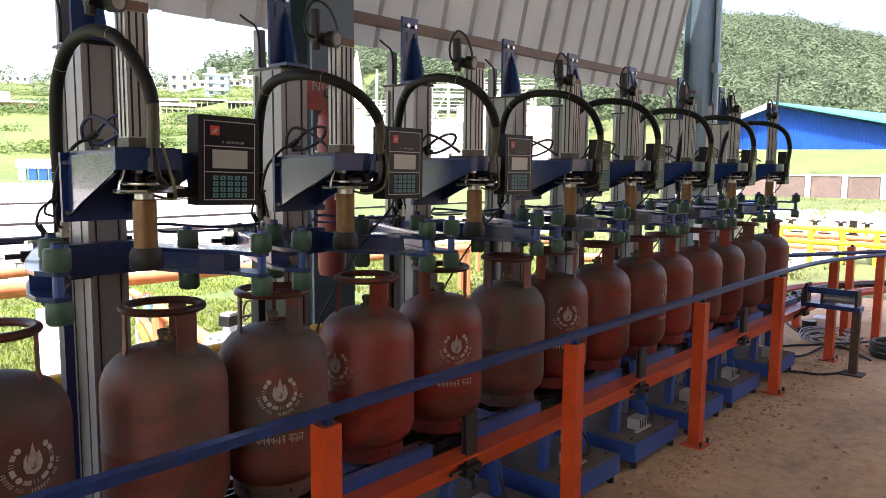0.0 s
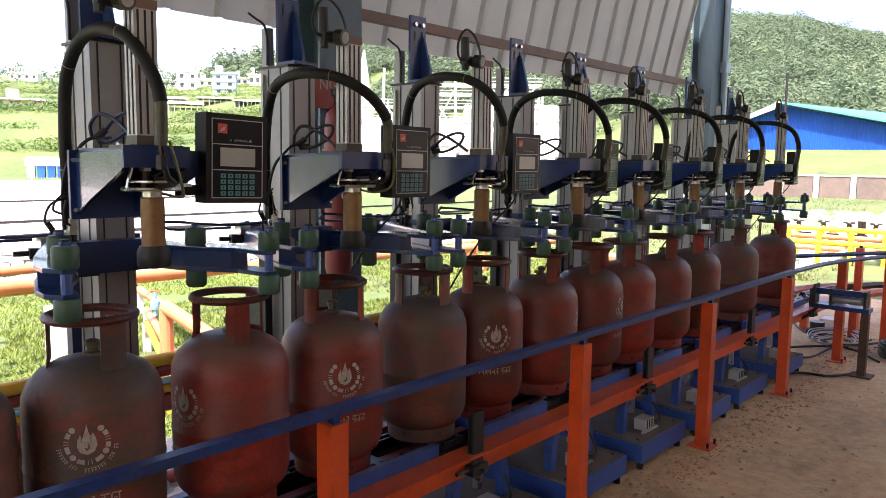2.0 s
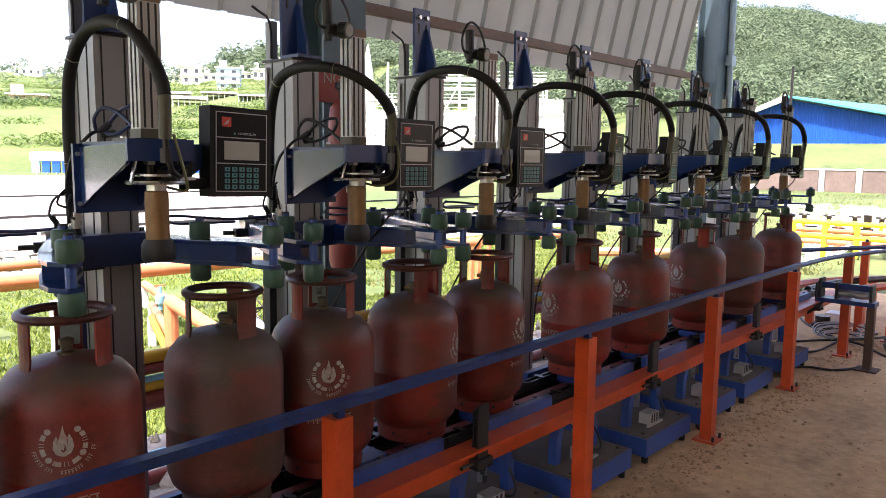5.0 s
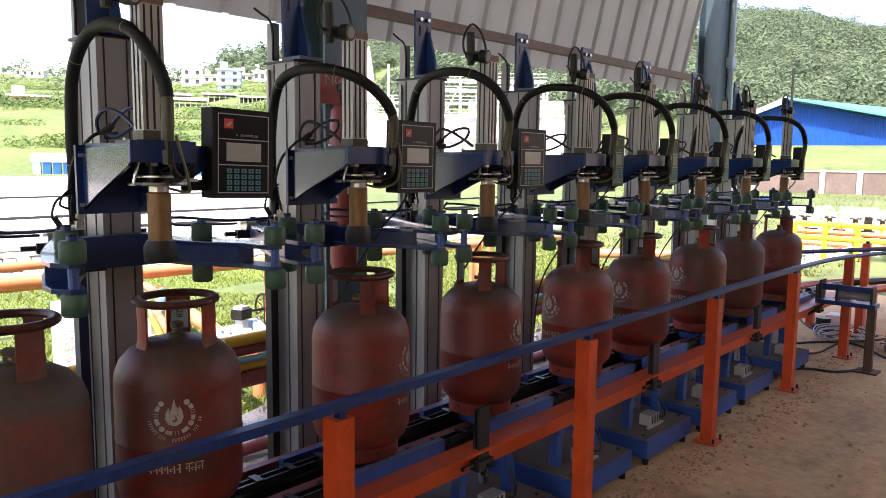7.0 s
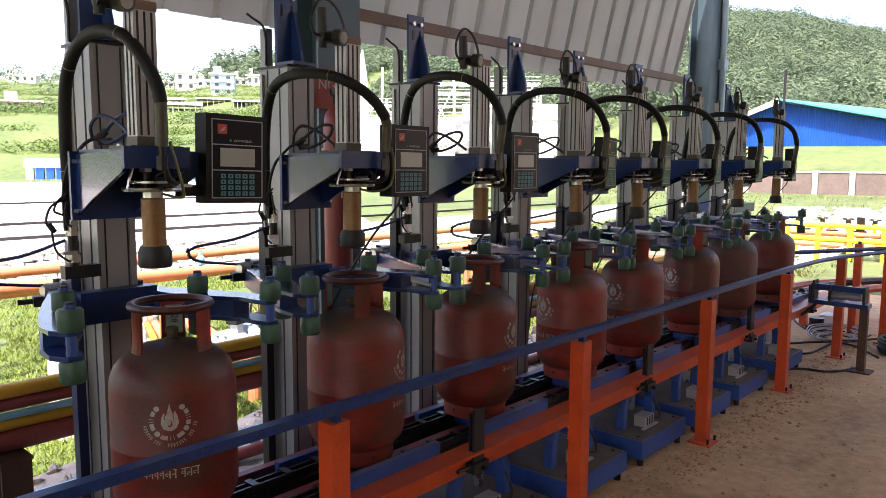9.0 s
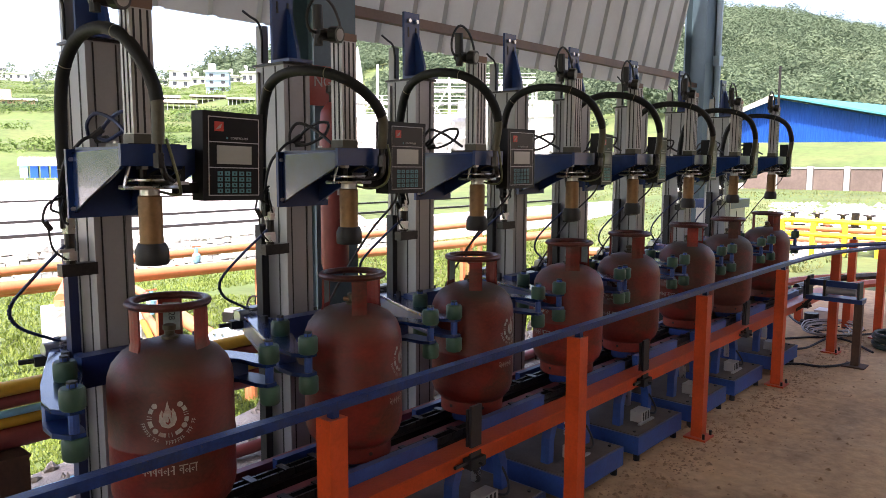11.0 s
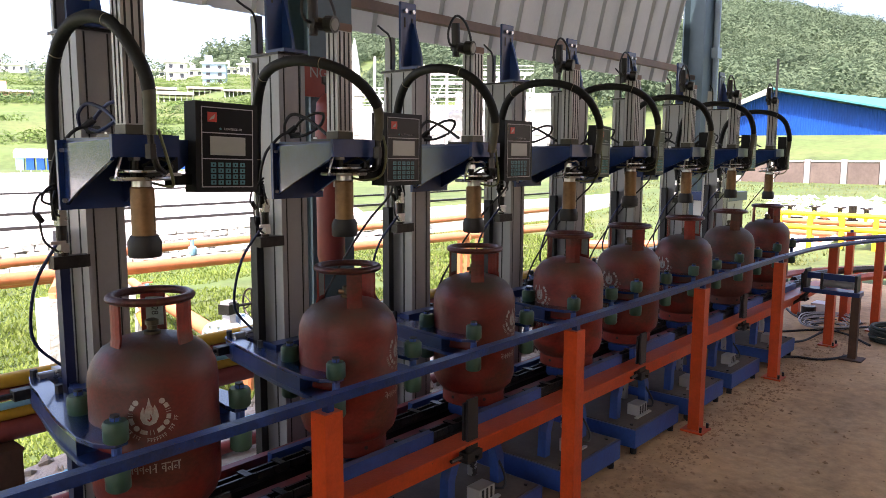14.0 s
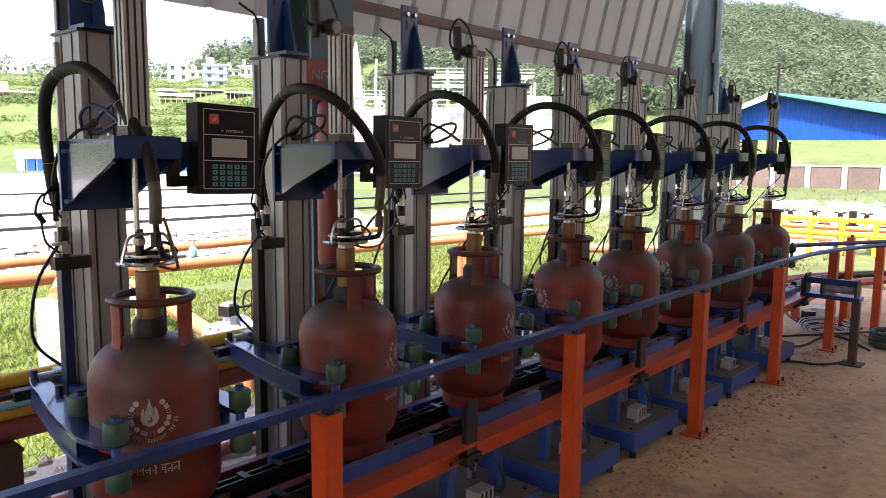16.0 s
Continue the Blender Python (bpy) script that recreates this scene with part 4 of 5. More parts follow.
CABLE_UP = [(-.12, 2.12, 1.21), (-.22, 2.20, 1.20), (-.40, 2.28, 1.215), (-.36, 2.32, 1.185), (-.20, 2.34, 1.178), (-.11, 2.36, 1.175)]
CABLE_DN = [(-0.099, 2.13, 1.152), (-0.131, 2.2, 1.047), (-0.137, 2.25, 0.926), (-0.114, 2.28, 0.849), (-0.052, 2.3, 0.783), (-0.009, 2.32, 0.751)]
NC = 18


def cable_poses(u):
    P = spline([Vector(a).lerp(Vector(b), u) for a, b in zip(CABLE_UP, CABLE_DN)], NC + 1)
    return [Matrix.Translation((a + b) / 2) @ (b - a).to_track_quat('Z', 'Y').to_matrix().to_4x4() for a, b in zip(P, P[1:])]


CABLE_BIT = finish(lathe(bmesh.new(), ((0, -.024), (.0046, -.024), (.0048, 0), (.0046, .024), (0, .024)), 8), "segment", M_cable, True)


def clamp_cable(i):
    t = thing("clamp_cable", "dark air line looping down to the clamp carriage", "cable", "clamp cables", pose(ST[i], 0, 0))
    return [part("segment", CABLE_BIT, None, t, at=m) for m in cable_poses(0)]


TILT = [(1.5, 0), (0.5, 2), (0, 0), (1, 14), (0, 12), (-.5, 10), (0, 6), (0, 8)]
heads, hoses, clamps = [], [], []
columns = [station_frame(0)]
columns += [copy_thing(columns[0], pose(ST[i], 0, 0)) for i in range(1, 8)]
for c in columns[1:]:                            # the first column has no tail cable and bluer loops
    part("panel_tail", tube(bmesh.new(), [(.20, 1.79, 1.31), (.195, 1.81, 1.26), (.17, 1.90, 1.16), (.135, 2.02, .98), (.115, 2.11, .80), (.11, 2.14, .55)], .004, 6), M_black, c)
    for o in c.children:
        if o.name.startswith("cable") and o.data.materials[0] is M_cable:
            o.material_slots[0].link = 'OBJECT'
            o.material_slots[0].material = M_black
for i in range(8):
    if i == 0:
        panel0 = controller(0, TILT[0])
    else:
        copy_thing(panel0, pose(ST[i] + .207, 1.752, 1.418, 0, TILT[i][0], TILT[i][1]))
    heads.append(filling_head(columns[i], HOSE_END[i] + .032))
    hoses.append(filling_hose(i))
for i in range(8):
    clamps.append(clamp(i))
cables = [clamp_cable(i) for i in range(8)]


# ---- conveyor ----
def conveyor():
    t = thing("chain_conveyor", "orange-framed chain conveyor with dark steel chains", "conveyor", m=pose(0, 0, 0))
    part("side_beam", boxed(-4.6, 6.35, 1.585, 1.615, .338, .408), M_orange, t, "orange channel beam", bevel=0.003)
    part("beam_lip", boxed(-4.6, 6.35, 1.548, 1.640, .4085, .4165), M_orange, t, "orange top flange")
    part("centre_strip", boxed(-4.6, 6.35, 1.765, 1.815, .365, .398), M_maroon, t, "red-brown strip between the chains")
    part("side_beam", boxed(-4.6, 6.35, 2.0, 2.03, .338, .408), M_maroon, t, "red-brown rear beam")
    for y in (1.70, 1.88):
        part("chain_track", boxed(-4.6, 6.35, y - .035, y + .035, .36, .405), M_dsteel, t, bevel=0.003)
    for x in [-3.6 + 1.2 * k for k in range(9)]:
        part("cross_member", boxed(x, x + .05, 1.615, 2.0, .34, .37), M_maroon, t)
    for x in [-3.6, -2.4, -1.2, 0.1, 1.31, 2.5, 3.72, 4.95, 6.1]:
        part("leg", boxed(x, x + .05, 1.97, 2.02, .0, .338), M_maroon, t)
    link = finish(box(box(bmesh.new(), -.030, .030, -.020, -.012, -.012, .012), -.030, .030, .012, .020, -.012, .012), "chain_link", M_dsteel)
    plate = finish(boxed(-.012, .012, -.026, .026, .010, .015), "chain_plate", M_dsteel)
    for y in (1.70, 1.88):
        for k in range(96):
            x = .35 + k * .0625
            part("chain_link", link, None, t, at=pose(x, y, .42))
            if k % 2 == 0:
                part("chain_plate", plate, None, t, at=pose(x, y, .422))
    for i in range(8):
        x = ST[i]
        part("lift_bar", boxed(x - .22, x + .24, 1.642, 1.668, .385, .458), M_bluew, t, "blue lifting bar", bevel=0.003)
        part("lift_bar", boxed(x - .22, x + .24, 1.93, 1.954, .385, .440), M_bluew, t, "blue lifting bar", bevel=0.003)
        part("lift_pad", boxed(x - .10, x + .06, 1.73, 1.85, .395, .432), M_bluew, t, bevel=0.004)
        part("lift_strut", rod(bmesh.new(), (x - .02, 1.79, .12), (x - .02, 1.79, .4), .02, 10), M_steel, t)
    return t


conveyor()


def stopper(x):
    t = thing("bottle_stop", "black steel stop bracket clamped on the orange beam", "stop bracket", "bottle stops", pose(x, 1.575, .40))
    part("upright", boxed(-.028, .028, -.014, -.004, -.02, .165), M_black, t, bevel=0.002)
    part("upright_back", boxed(-.028, .028, .004, .012, .015, .15), M_black, t)
    part("jaw", boxed(-.045, .035, -.03, .03, -.055, -.02), M_black, t, bevel=0.003)
    part("bolt_head", rod(bmesh.new(), (.0, -.03, -.04), (0, -.045, -.04), .008, 6), M_dsteel, t)
    part("adjuster", rod(bmesh.new(), (-.05, -.01, -.03), (-.11, -.01, -.03), .007, 8), M_dsteel, t)
    return t


_s = stopper(1.935)
for x in (0.95, 3.22, 4.57, 5.80):
    copy_thing(_s, pose(x, 1.575, .40))


# ---- guide rail on orange posts ----
def guide_post(x, y=1.425, h=.742):
    t = thing("guide_post", "orange square steel post with a bolted foot plate", "post", "guide rail posts", pose(x, y, 0))
    part("tube", boxed(-.058, 0, 0, .058, .008, h), M_orange, t, bevel=0.004)
    part("foot_plate", boxed(-.085, .03, -.03, .085, 0, .010), M_orange, t, bevel=0.002)
    for bx, by in ((.018, -.015), (-.07, -.015)):
        part("anchor_bolt", rod(bmesh.new(), (bx, by, .010), (bx, by, .035), .007, 8), M_dsteel, t)
    part("weld_cap", boxed(-.04, -.018, .012, .036, h, h + .023), M_rail, t)
    return t


_p = guide_post(1.2283)
for x in (-2.4, -1.2, .015, 2.4425, 3.6465, 4.8582):
    copy_thing(_p, pose(x, 1.425, 0))
for x, y in ((5.99, 1.395), (7.20, 1.56), (6.73, 1.24)):
    copy_thing(_p, pose(x, y, 0))
_g = thing("guide_rail", "scuffed blue steel guide rail beside the bottles", "rail")
part("rail", boxed(-3.5, 4.9, 1.430, 1.462, .764, .788), M_rail, _g, bevel=0.004)
_bm = bmesh.new()
tube(_bm, [(4.88, 1.447, .776), (5.5, 1.41, .776), (6.14, 1.25, .778), (6.6, 1.02, .78), (7.0, .6, .78)], .016, 6, 20)
part("curved_rail", _bm, M_rail, _g)
_bm = bmesh.new()
tube(_bm, [(5.55, 1.83, .773), (5.8, 1.69, .775), (6.46, 1.31, .778), (6.9, .98, .78), (7.3, .5, .78)], .018, 6, 20)
part("curved_rail", _bm, M_rail, _g)


# ---- scale bases ----
def scale_base(x):
    t = thing("weighing_base", "blue steel weighing base with dusty tray and load cell", "scale", "weighing bases", pose(x, 0, 0))
    b = part("tray", boxed(-.237, .237, 1.524, 2.02, .04, .127), M_bluew, t, "blue edged tray", bevel=0.006)
    part("tray_top", boxed(-.225, .225, 1.536, 2.0, .125, .131), M_tray, t, "dust-covered steel top")
    for fx in (-.2, .2):
        for fy in (1.55, 1.98):
            part("levelling_foot", rod(bmesh.new(), (fx, fy, 0), (fx, fy, .045), .016, 8), M_dsteel, t)
            part("screw", rod(bmesh.new(), (fx * .95, fy + .02 * (1 if fy < 1.7 else -1), .131), (fx * .95, fy + .02 * (1 if fy < 1.7 else -1), .137), .008, 8), M_dsteel, t)
    for lx, d in ((-.13, 1), (.13, -1)):
        part("leg", prism(bmesh.new(), [(lx - .04 * d, .127), (lx + .0 * d, .127), (lx + .005 * d, .23), (lx + .055 * d, .36), (lx + .01 * d, .36), (lx - .035 * d, .24)], 'y', 1.66, 1.70), M_bluew, t, "blue bent leg", bevel=0.003)
        part("leg", prism(bmesh.new(), [(lx - .04 * d, .127), (lx + .0 * d, .127), (lx + .005 * d, .23), (lx + .055 * d, .36), (lx + .01 * d, .36), (lx - .035 * d, .24)], 'y', 1.90, 1.94), M_bluew, t, bevel=0.003)
    part("cross_plate", boxed(-.2, .2, 1.66, 1.94, .352, .364), M_bluew, t)
    part("load_cell", boxed(-.06, .03, 1.60, 1.66, .131, .185), M_alu2, t, "pale aluminium load cell", bevel=0.003)
    for k in range(3):
        part("cell_groove", boxed(-.045 + k * .025, -.035 + k * .025, 1.598, 1.602, .135, .18), M_slot, t)
    part("cell_plate", boxed(-.10, .05, 1.585, 1.60, .131, .139), M_alu2, t)
    part("lead", tube(bmesh.new(), [(.03, 1.63, .16), (.09, 1.60, .15), (.13, 1.64, .2), (.15, 1.75, .3)], .005, 6), M_black, t)
    return t


_b = scale_base(2.712)
for x in (.22, .84, 1.46, 2.085, 3.33, 3.931, 4.536, 5.249):
    copy_thing(_b, pose(x, 0, 0))


# ---- bench at the bend, clutter on the floor ----
def bench():
    t = thing("stop_bench", "blue steel stop frame on a brown post at the conveyor bend", "frame", m=pose(5.65, 1.19, 0))
    part("tray", boxed(-.06, .06, -.03, .33, .445, .475), M_blue, t, "blue steel channel", bevel=0.003)
    part("upper_bar", boxed(-.04, -.01, .0, .33, .545, .587), M_blue, t, bevel=0.003)
    part("cylinder", rod(bmesh.new(), (-.01, .02, .515), (-.01, .22, .515), .026, 14), M_alu, t, "grey pneumatic cylinder")
    for y in (.0, .215, .32):
        part("end_plate", boxed(-.05, .05, y - .008, y + .008, .47, .59 if y < .3 else .61), M_black, t, "black end plate", bevel=0.003)
    part("post", boxed(-.025, .025, -.025, .025, 0, .445), M_rusty, t, "brown square post", bevel=0.003)
    part("foot_plate", boxed(-.07, .07, -.07, .07, 0, .01), M_rusty, t)
    part("brace", tube(bmesh.new(), [(0, .3, .45), (0, .36, .38), (-.05, .42, .33)], .012, 6), M_black, t)
    return t


bench()
_t = thing("bend_conveyor", "orange curved conveyor section leaving the filling line", "conveyor")
for k, (r0, off) in enumerate(((0.0, 0.0), (.42, .42))):
    bm = bmesh.new()
    tube(bm, [(6.35, 1.60 + off, .375), (6.9, 1.52 + off, .375), (7.5, 1.25 + off * .9, .375), (8.1, .75 + off * .8, .375), (8.6, .1 + off * .6, .375)], .035, 6, 24)
    part("side_beam", bm, M_orange, _t, "orange curved beam")
bm = bmesh.new()
tube(bm, [(6.35, 1.80, .40), (6.9, 1.73, .40), (7.5, 1.46, .40), (8.1, .95, .40), (8.6, .3, .40)], .03, 6, 24)
part("chain_track", bm, M_dsteel, _t)
for x, y in ((6.9, 1.52), (6.95, 1.92), (7.6, 1.2), (7.7, 1.6), (8.3, .5)):
    part("leg", boxed(x, x + .06, y, y + .06, 0, .37), M_orange, _t)

_c = thing("coiled_cable", "loose coil of grey cable lying on the floor", "cable", m=pose(6.56, 1.58, 0.006))
for k in range(11):
    bm = bmesh.new()
    rr = random.Random(k)
    tube(bm, [((.17 + .017 * k) * math.cos(a * .6) + rr.uniform(-.03, .03), (.11 + .011 * k) * math.sin(a * .6) + rr.uniform(-.02, .02), .006 + .006 * k) for a in range(0, 11)], .005, 6, 40)
    part("loop", bm, M_line if k % 4 else M_black, _c)
_c = thing("hose_coil", "dark green rubber hose coiled on the floor", "hose", m=pose(6.42, 1.06, .012))
for k in range(5):
    part("turn", torus(bmesh.new(), .17 + .012 * (k % 2), .012, .024 * k, 32, 6), M_greencoil, _c)
for pts in ([(5.25, 1.66, .008), (5.42, 1.50, .008), (5.46, 1.35, .008), (5.66, 1.24, .008), (5.9, 1.22, .008)], [(6.13, 1.18, .008), (6.4, 1.4, .008), (6.52, 1.62, .008), (6.9, 1.95, .01), (7.43, 2.2, .01)], [(6.0, 1.9, .01), (6.3, 1.7, .008), (6.6, 1.45, .008), (7.1, 1.2, .01), (7.6, 1.1, .01)], [(5.6, 1.9, .3), (5.7, 1.75, .06), (5.9, 1.6, .01), (6.4, 1.55, .01), (6.9, 1.4, .01)]):
    solid("floor_cable", tube(bmesh.new(), pts, .009, 6), M_black, "black cable trailing over the floor", "cable", "floor cables")
solid("drive_motor", lathe(bmesh.new(), ((0, 0), (.09, 0), (.09, .03), (.06, .04), (.06, .10), (0, .10)), 18), M_dsteel, "dark round machine part lying on the floor", "machine part", m=pose(6.90, 1.82, 0), smooth=True)
solid("junction_box", boxed(-.09, .09, -.06, .06, 0, .09), M_wpost, "pale junction box on the floor", "box", m=pose(7.2, 1.80, 0), bevel=0.006)

def crumbs(name, count, material, label, seed, big):
    rnd = random.Random(seed)
    V, F = [], []
    for _ in range(count):
        near = rnd.random() < .55
        x = rnd.uniform(1.2, 7.0)
        y = rnd.gauss(1.40, .09) if near else rnd.uniform(-.8, 1.5)
        if not near and noise.noise(Vector((x * 1.7, y * 1.7, seed))) < rnd.uniform(-.4, .3):
            continue
        size = rnd.uniform(.002, .007) * (big if rnd.random() < .12 else 1)
        i = len(V)
        for a, b, c in ((1, 0, .2), (.5, .9, .25), (-.6, .8, .2), (-1, 0, .25), (-.4, -.9, .2), (.6, -.8, .2), (.2, .1, 1.0)):
            V.append((x + size * a * rnd.uniform(.6, 1.3), y + size * b * rnd.uniform(.6, 1.3), size * c * rnd.uniform(.6, 1.0)))
        F += [(i + k, i + (k + 1) % 6, i + 6) for k in range(6)]
    me = bpy.data.meshes.new(name)
    me.from_pydata(V, [], F)
    me.materials.append(material)
    tagged(new(name, me), label, "grit", kind="stuff")


crumbs("floor_grit", 2600, M_clod, "scattered grit and pebbles on the floor", 3, 2.2)
crumbs("earth_clods", 3600, M_clod, "dry brown clods of earth strewn over the floor", 8, 2.2)


# ---- pipes behind the line ----
for z, y, r, mm, lab in ((.591, 2.88, .027, M_yellow, "yellow"), (.540, 2.89, .026, M_maroon, "maroon"), (.506, 2.86, .014, M_sky, "sky-blue"),
                         (.470, 2.88, .023, M_yellow, "yellow"), (.406, 2.89, .041, M_maroon, "maroon"), (.10, 3.05, .02, M_sky, "sky-blue"), (.06, 3.12, .025, M_yellow, "yellow"), (.02, 3.0, .03, M_maroon, "maroon")):
    p = thing("service_pipe", "%s painted service pipe on the rack behind the columns" % lab, "pipe", "service pipes")
    part("run", rod(bmesh.new(), (-4, y, z), (7.0, y, z), r, 14), mm, p, smooth=True)
    for x in (1.15, 2.9, 5.0):
        part("flange", rod(bmesh.new(), (x, y, z), (x + .015, y, z), r * 1.25, 14), mm, p)
for x in (-.8, .86, 2.75, 4.4, 6.1):
    s = thing("pipe_support", "dark steel angle stand carrying the service pipes", "support", "pipe supports", pose(x, 2.9, 0))
    part("upright", boxed(-.05, .05, -.115, -.105, -.04, .355), M_rusty, s)
    part("upright", boxed(-.05, .05, .065, .075, -.04, .355), M_rusty, s)
    part("shelf", boxed(-.055, .055, -.12, .08, .355, .365), M_rusty, s)
s = thing("angle_stand", "dark rusty angle-iron stand beside the conveyor", "stand", m=pose(.70, 2.15, 0))
part("top", boxed(-.55, .06, -.03, .03, .43, .45), M_rusty, s)
part("leg", boxed(.045, .06, -.03, .03, 0, .43), M_rusty, s)
part("leg", boxed(-.55, -.535, -.03, .03, 0, .43), M_rusty, s)

c = thing("switch_cabinet", "white steel cabinet with a dark blue top behind the line", "cabinet", m=pose(7.05, 2.72, 0))
part("body", boxed(-.22, .22, -.15, .15, 0, .98), M_alu2, c, bevel=0.004)
part("top_cover", boxed(-.25, .25, -.18, .18, .98, 1.06), M_blue, c, "dark blue cover", bevel=0.004)
part("door_line", boxed(-.005, .005, -.153, -.15, .05, .95), M_slot, c)

# process pipework on the grass
PIPES = [((-3, 6.95, .42), (11.5, 7.0, .14), .055), ((-3, 7.4, .27), (11.8, 7.3, .14), .05), ((-3, 8.3, .26), (14, 8.4, .30), .05), ((4.4, 5.2, -.15), (9.5, 5.4, -.15), .05)]
for a, b, r in PIPES:
    p = thing("process_pipe", "salmon-orange gas pipe raised over the grass", "pipe", "process pipes")
    part("run", rod(bmesh.new(), a, b, r, 14), M_opipe, p, smooth=True)
    for k in range(1, 4):
        q = Vector(a).lerp(Vector(b), k / 4 + .04)
        part("stand", boxed(q.x - .03, q.x + .03, q.y - .03, q.y + .03, -.55, q.z - r), M_opipe, p)
        part("flange", rod(bmesh.new(), q, q + (Vector(b) - Vector(a)).normalized() * .03, r * 1.5, 14), M_opipe, p)
for a, b, r, mm in (((2.0, 5.3, .45), (2.75, 7.0, .38), .045, M_opipe), ((3.3, 5.0, -.2), (4.3, 9.0, -.2), .05, M_opipe), ((2.78, 5.1, -.2), (3.75, 7.7, -.2), .04, M_opipe),
                    ((2.70, 5.2, -.2), (3.45, 7.1, -.2), .03, M_yellow), ((2.90, 5.62, .24), (2.80, 4.70, .14), .055, M_opipe)):
    p = thing("branch_pipe", "orange branch pipe running in towards the shed", "pipe", "branch pipes")
    part("run", rod(bmesh.new(), a, b, r, 12), mm, p, smooth=True)
    part("elbow", rod(bmesh.new(), a, (a[0], a[1], -.55), r, 12), mm, p)
    part("stand", boxed(b[0] - .03, b[0] + .03, b[1] - .03, b[1] + .03, -.55, b[2]), M_wpost, p)


def valve(x, y, z, s):
    t = thing("gate_valve", "flanged white and blue gate valve with a handwheel", "valve", "pipeline valves", pose(x, y, z, 0, 0, 20))
    turn = Matrix.Rotation(radians(90), 4, 'Y') @ Matrix.Scale(s, 4)
    part("body", lathe(bmesh.new(), ((0, -.13), (.042, -.13), (.042, -.06), (.062, -.035), (.066, 0), (.062, .035), (.042, .06), (.042, .13), (0, .13)), 20), M_wpost, t, "white body", smooth=True, at=turn)
    for fx in (-.125, -.085, .06, .10):
        f = part("flange", rod(bmesh.new(), (fx * s, 0, 0), ((fx + .022) * s, 0, 0), .088 * s, 24), M_houseb, t, "pale blue bolted flange")
        for k in range(8):
            a = (k + .5) * math.pi / 4
            part("bolt", rod(bmesh.new(), ((fx - .008) * s, .068 * s * math.cos(a), .068 * s * math.sin(a)), ((fx + .03) * s, .068 * s * math.cos(a), .068 * s * math.sin(a)), .008 * s, 6), M_steel, f)
    part("bonnet", boxed(-.025 * s, .025 * s, -.025 * s, .025 * s, .05 * s, .12 * s), M_wpost, t, bevel=0.004)
    part("gearbox", boxed(-.045 * s, .045 * s, -.035 * s, .035 * s, .11 * s, .165 * s), M_dsteel, t, bevel=0.006)
    part("gear_cover", boxed(-.035 * s, .035 * s, -.03 * s, .03 * s, .165 * s, .18 * s), M_line, t, bevel=0.004)
    part("spindle", rod(bmesh.new(), (0, 0, .145 * s), (.14 * s, -.05 * s, .145 * s), .008 * s, 8), M_dsteel, t)
    w = part("handwheel", torus(bmesh.new(), .085 * s, .006 * s, 0, 24, 6), M_dsteel, t, "dark handwheel", at=pose(.14 * s, -.05 * s, .145 * s, 0, 90, -20))
    for a in (0, 60, 120):
        c, q = math.cos(radians(a)) * .085 * s, math.sin(radians(a)) * .085 * s
        part("spoke", rod(bmesh.new(), (-c, -q, 0), (c, q, 0), .004 * s, 6), M_dsteel, w)
    return t


valve(2.90, 4.6, 0.12, 1.3)
valve(8.9, 5.6, .25, 1.5)
valve(9.8, 6.2, .3, 1.5)
for x, y, z in ((3.25, 6.5, -.05), (4.15, 7.25, .22), (7.3, 8.3, .3)):
    t = thing("vent_cock", "small blue vent cock standing on the pipe", "valve", "vent cocks", pose(x, y, z))
    part("stem", rod(bmesh.new(), (0, 0, .04), (0, 0, .26), .02, 10), M_sky, t)
    part("body", lathe(bmesh.new(), ((0, .1), (.04, .1), (.045, .13), (.045, .17), (.03, .19), (0, .2)), 12), M_sky, t)
    part("lever", boxed(-.05, .05, -.008, .008, .26, .275), M_opipe, t)
solid("pipe_pier", boxed(-.10, .10, -.10, .10, -.55, .41), M_stone, "pale painted concrete pipe pier", "pier", "pipe piers", m=pose(2.0, 5.3, 0), bevel=0.02)

# pale rubble apron and yellow pipe gallery beside the grass
def apron():
    rnd = random.Random(6)
    V, F = [], []
    nb, nd = 40, 26
    for i in range(nb + 1):
        b = 71.5 + 14 * i / nb
        for k in range(nd + 1):
            d = (13.0 + 1.2 * math.sin(i * .5)) + (16.5 + 1.5 * math.sin(i * .37 + 1)) * k / nd
            x, y, _ = polar(b, d)
            edge = min(1, 4 * k / nd, 4 * (nd - k) / nd, 4 * i / nb, 4 * (nb - i) / nb)
            V.append((x, y, land(x, y) - .05 + .075 * edge + rnd.uniform(-.012, .012)))
    for i in range(nb):
        for k in range(nd):
            q = i * (nd + 1) + k
            F.append((q, q + 1, q + nd + 2, q + nd + 1))
    for _ in range(1500):                        # loose lumps
        b, d = rnd.uniform(72.2, 84.5), rnd.uniform(14, 28.5)
        x, y, _ = polar(b, d)
        size, i = rnd.uniform(.03, .13), len(V)
        for a, c, e in ((1, 0, .3), (0, 1, .3), (-1, 0, .3), (0, -1, .3), (0, 0, 1)):
            V.append((x + a * size * rnd.uniform(.6, 1.2), y + c * size * rnd.uniform(.6, 1.2), land(x, y) + e * size * rnd.uniform(.5, 1)))
        F += [(i + k, i + (k + 1) % 4, i + 4) for k in range(4)]
    me = bpy.data.meshes.new("rubble_apron")
    me.from_pydata(V, [], F)
    me.materials.append(M_stone)
    tagged(new("rubble_apron", me), "sunlit pale rubble ground round the pipe gallery", "rubble", kind="stuff")


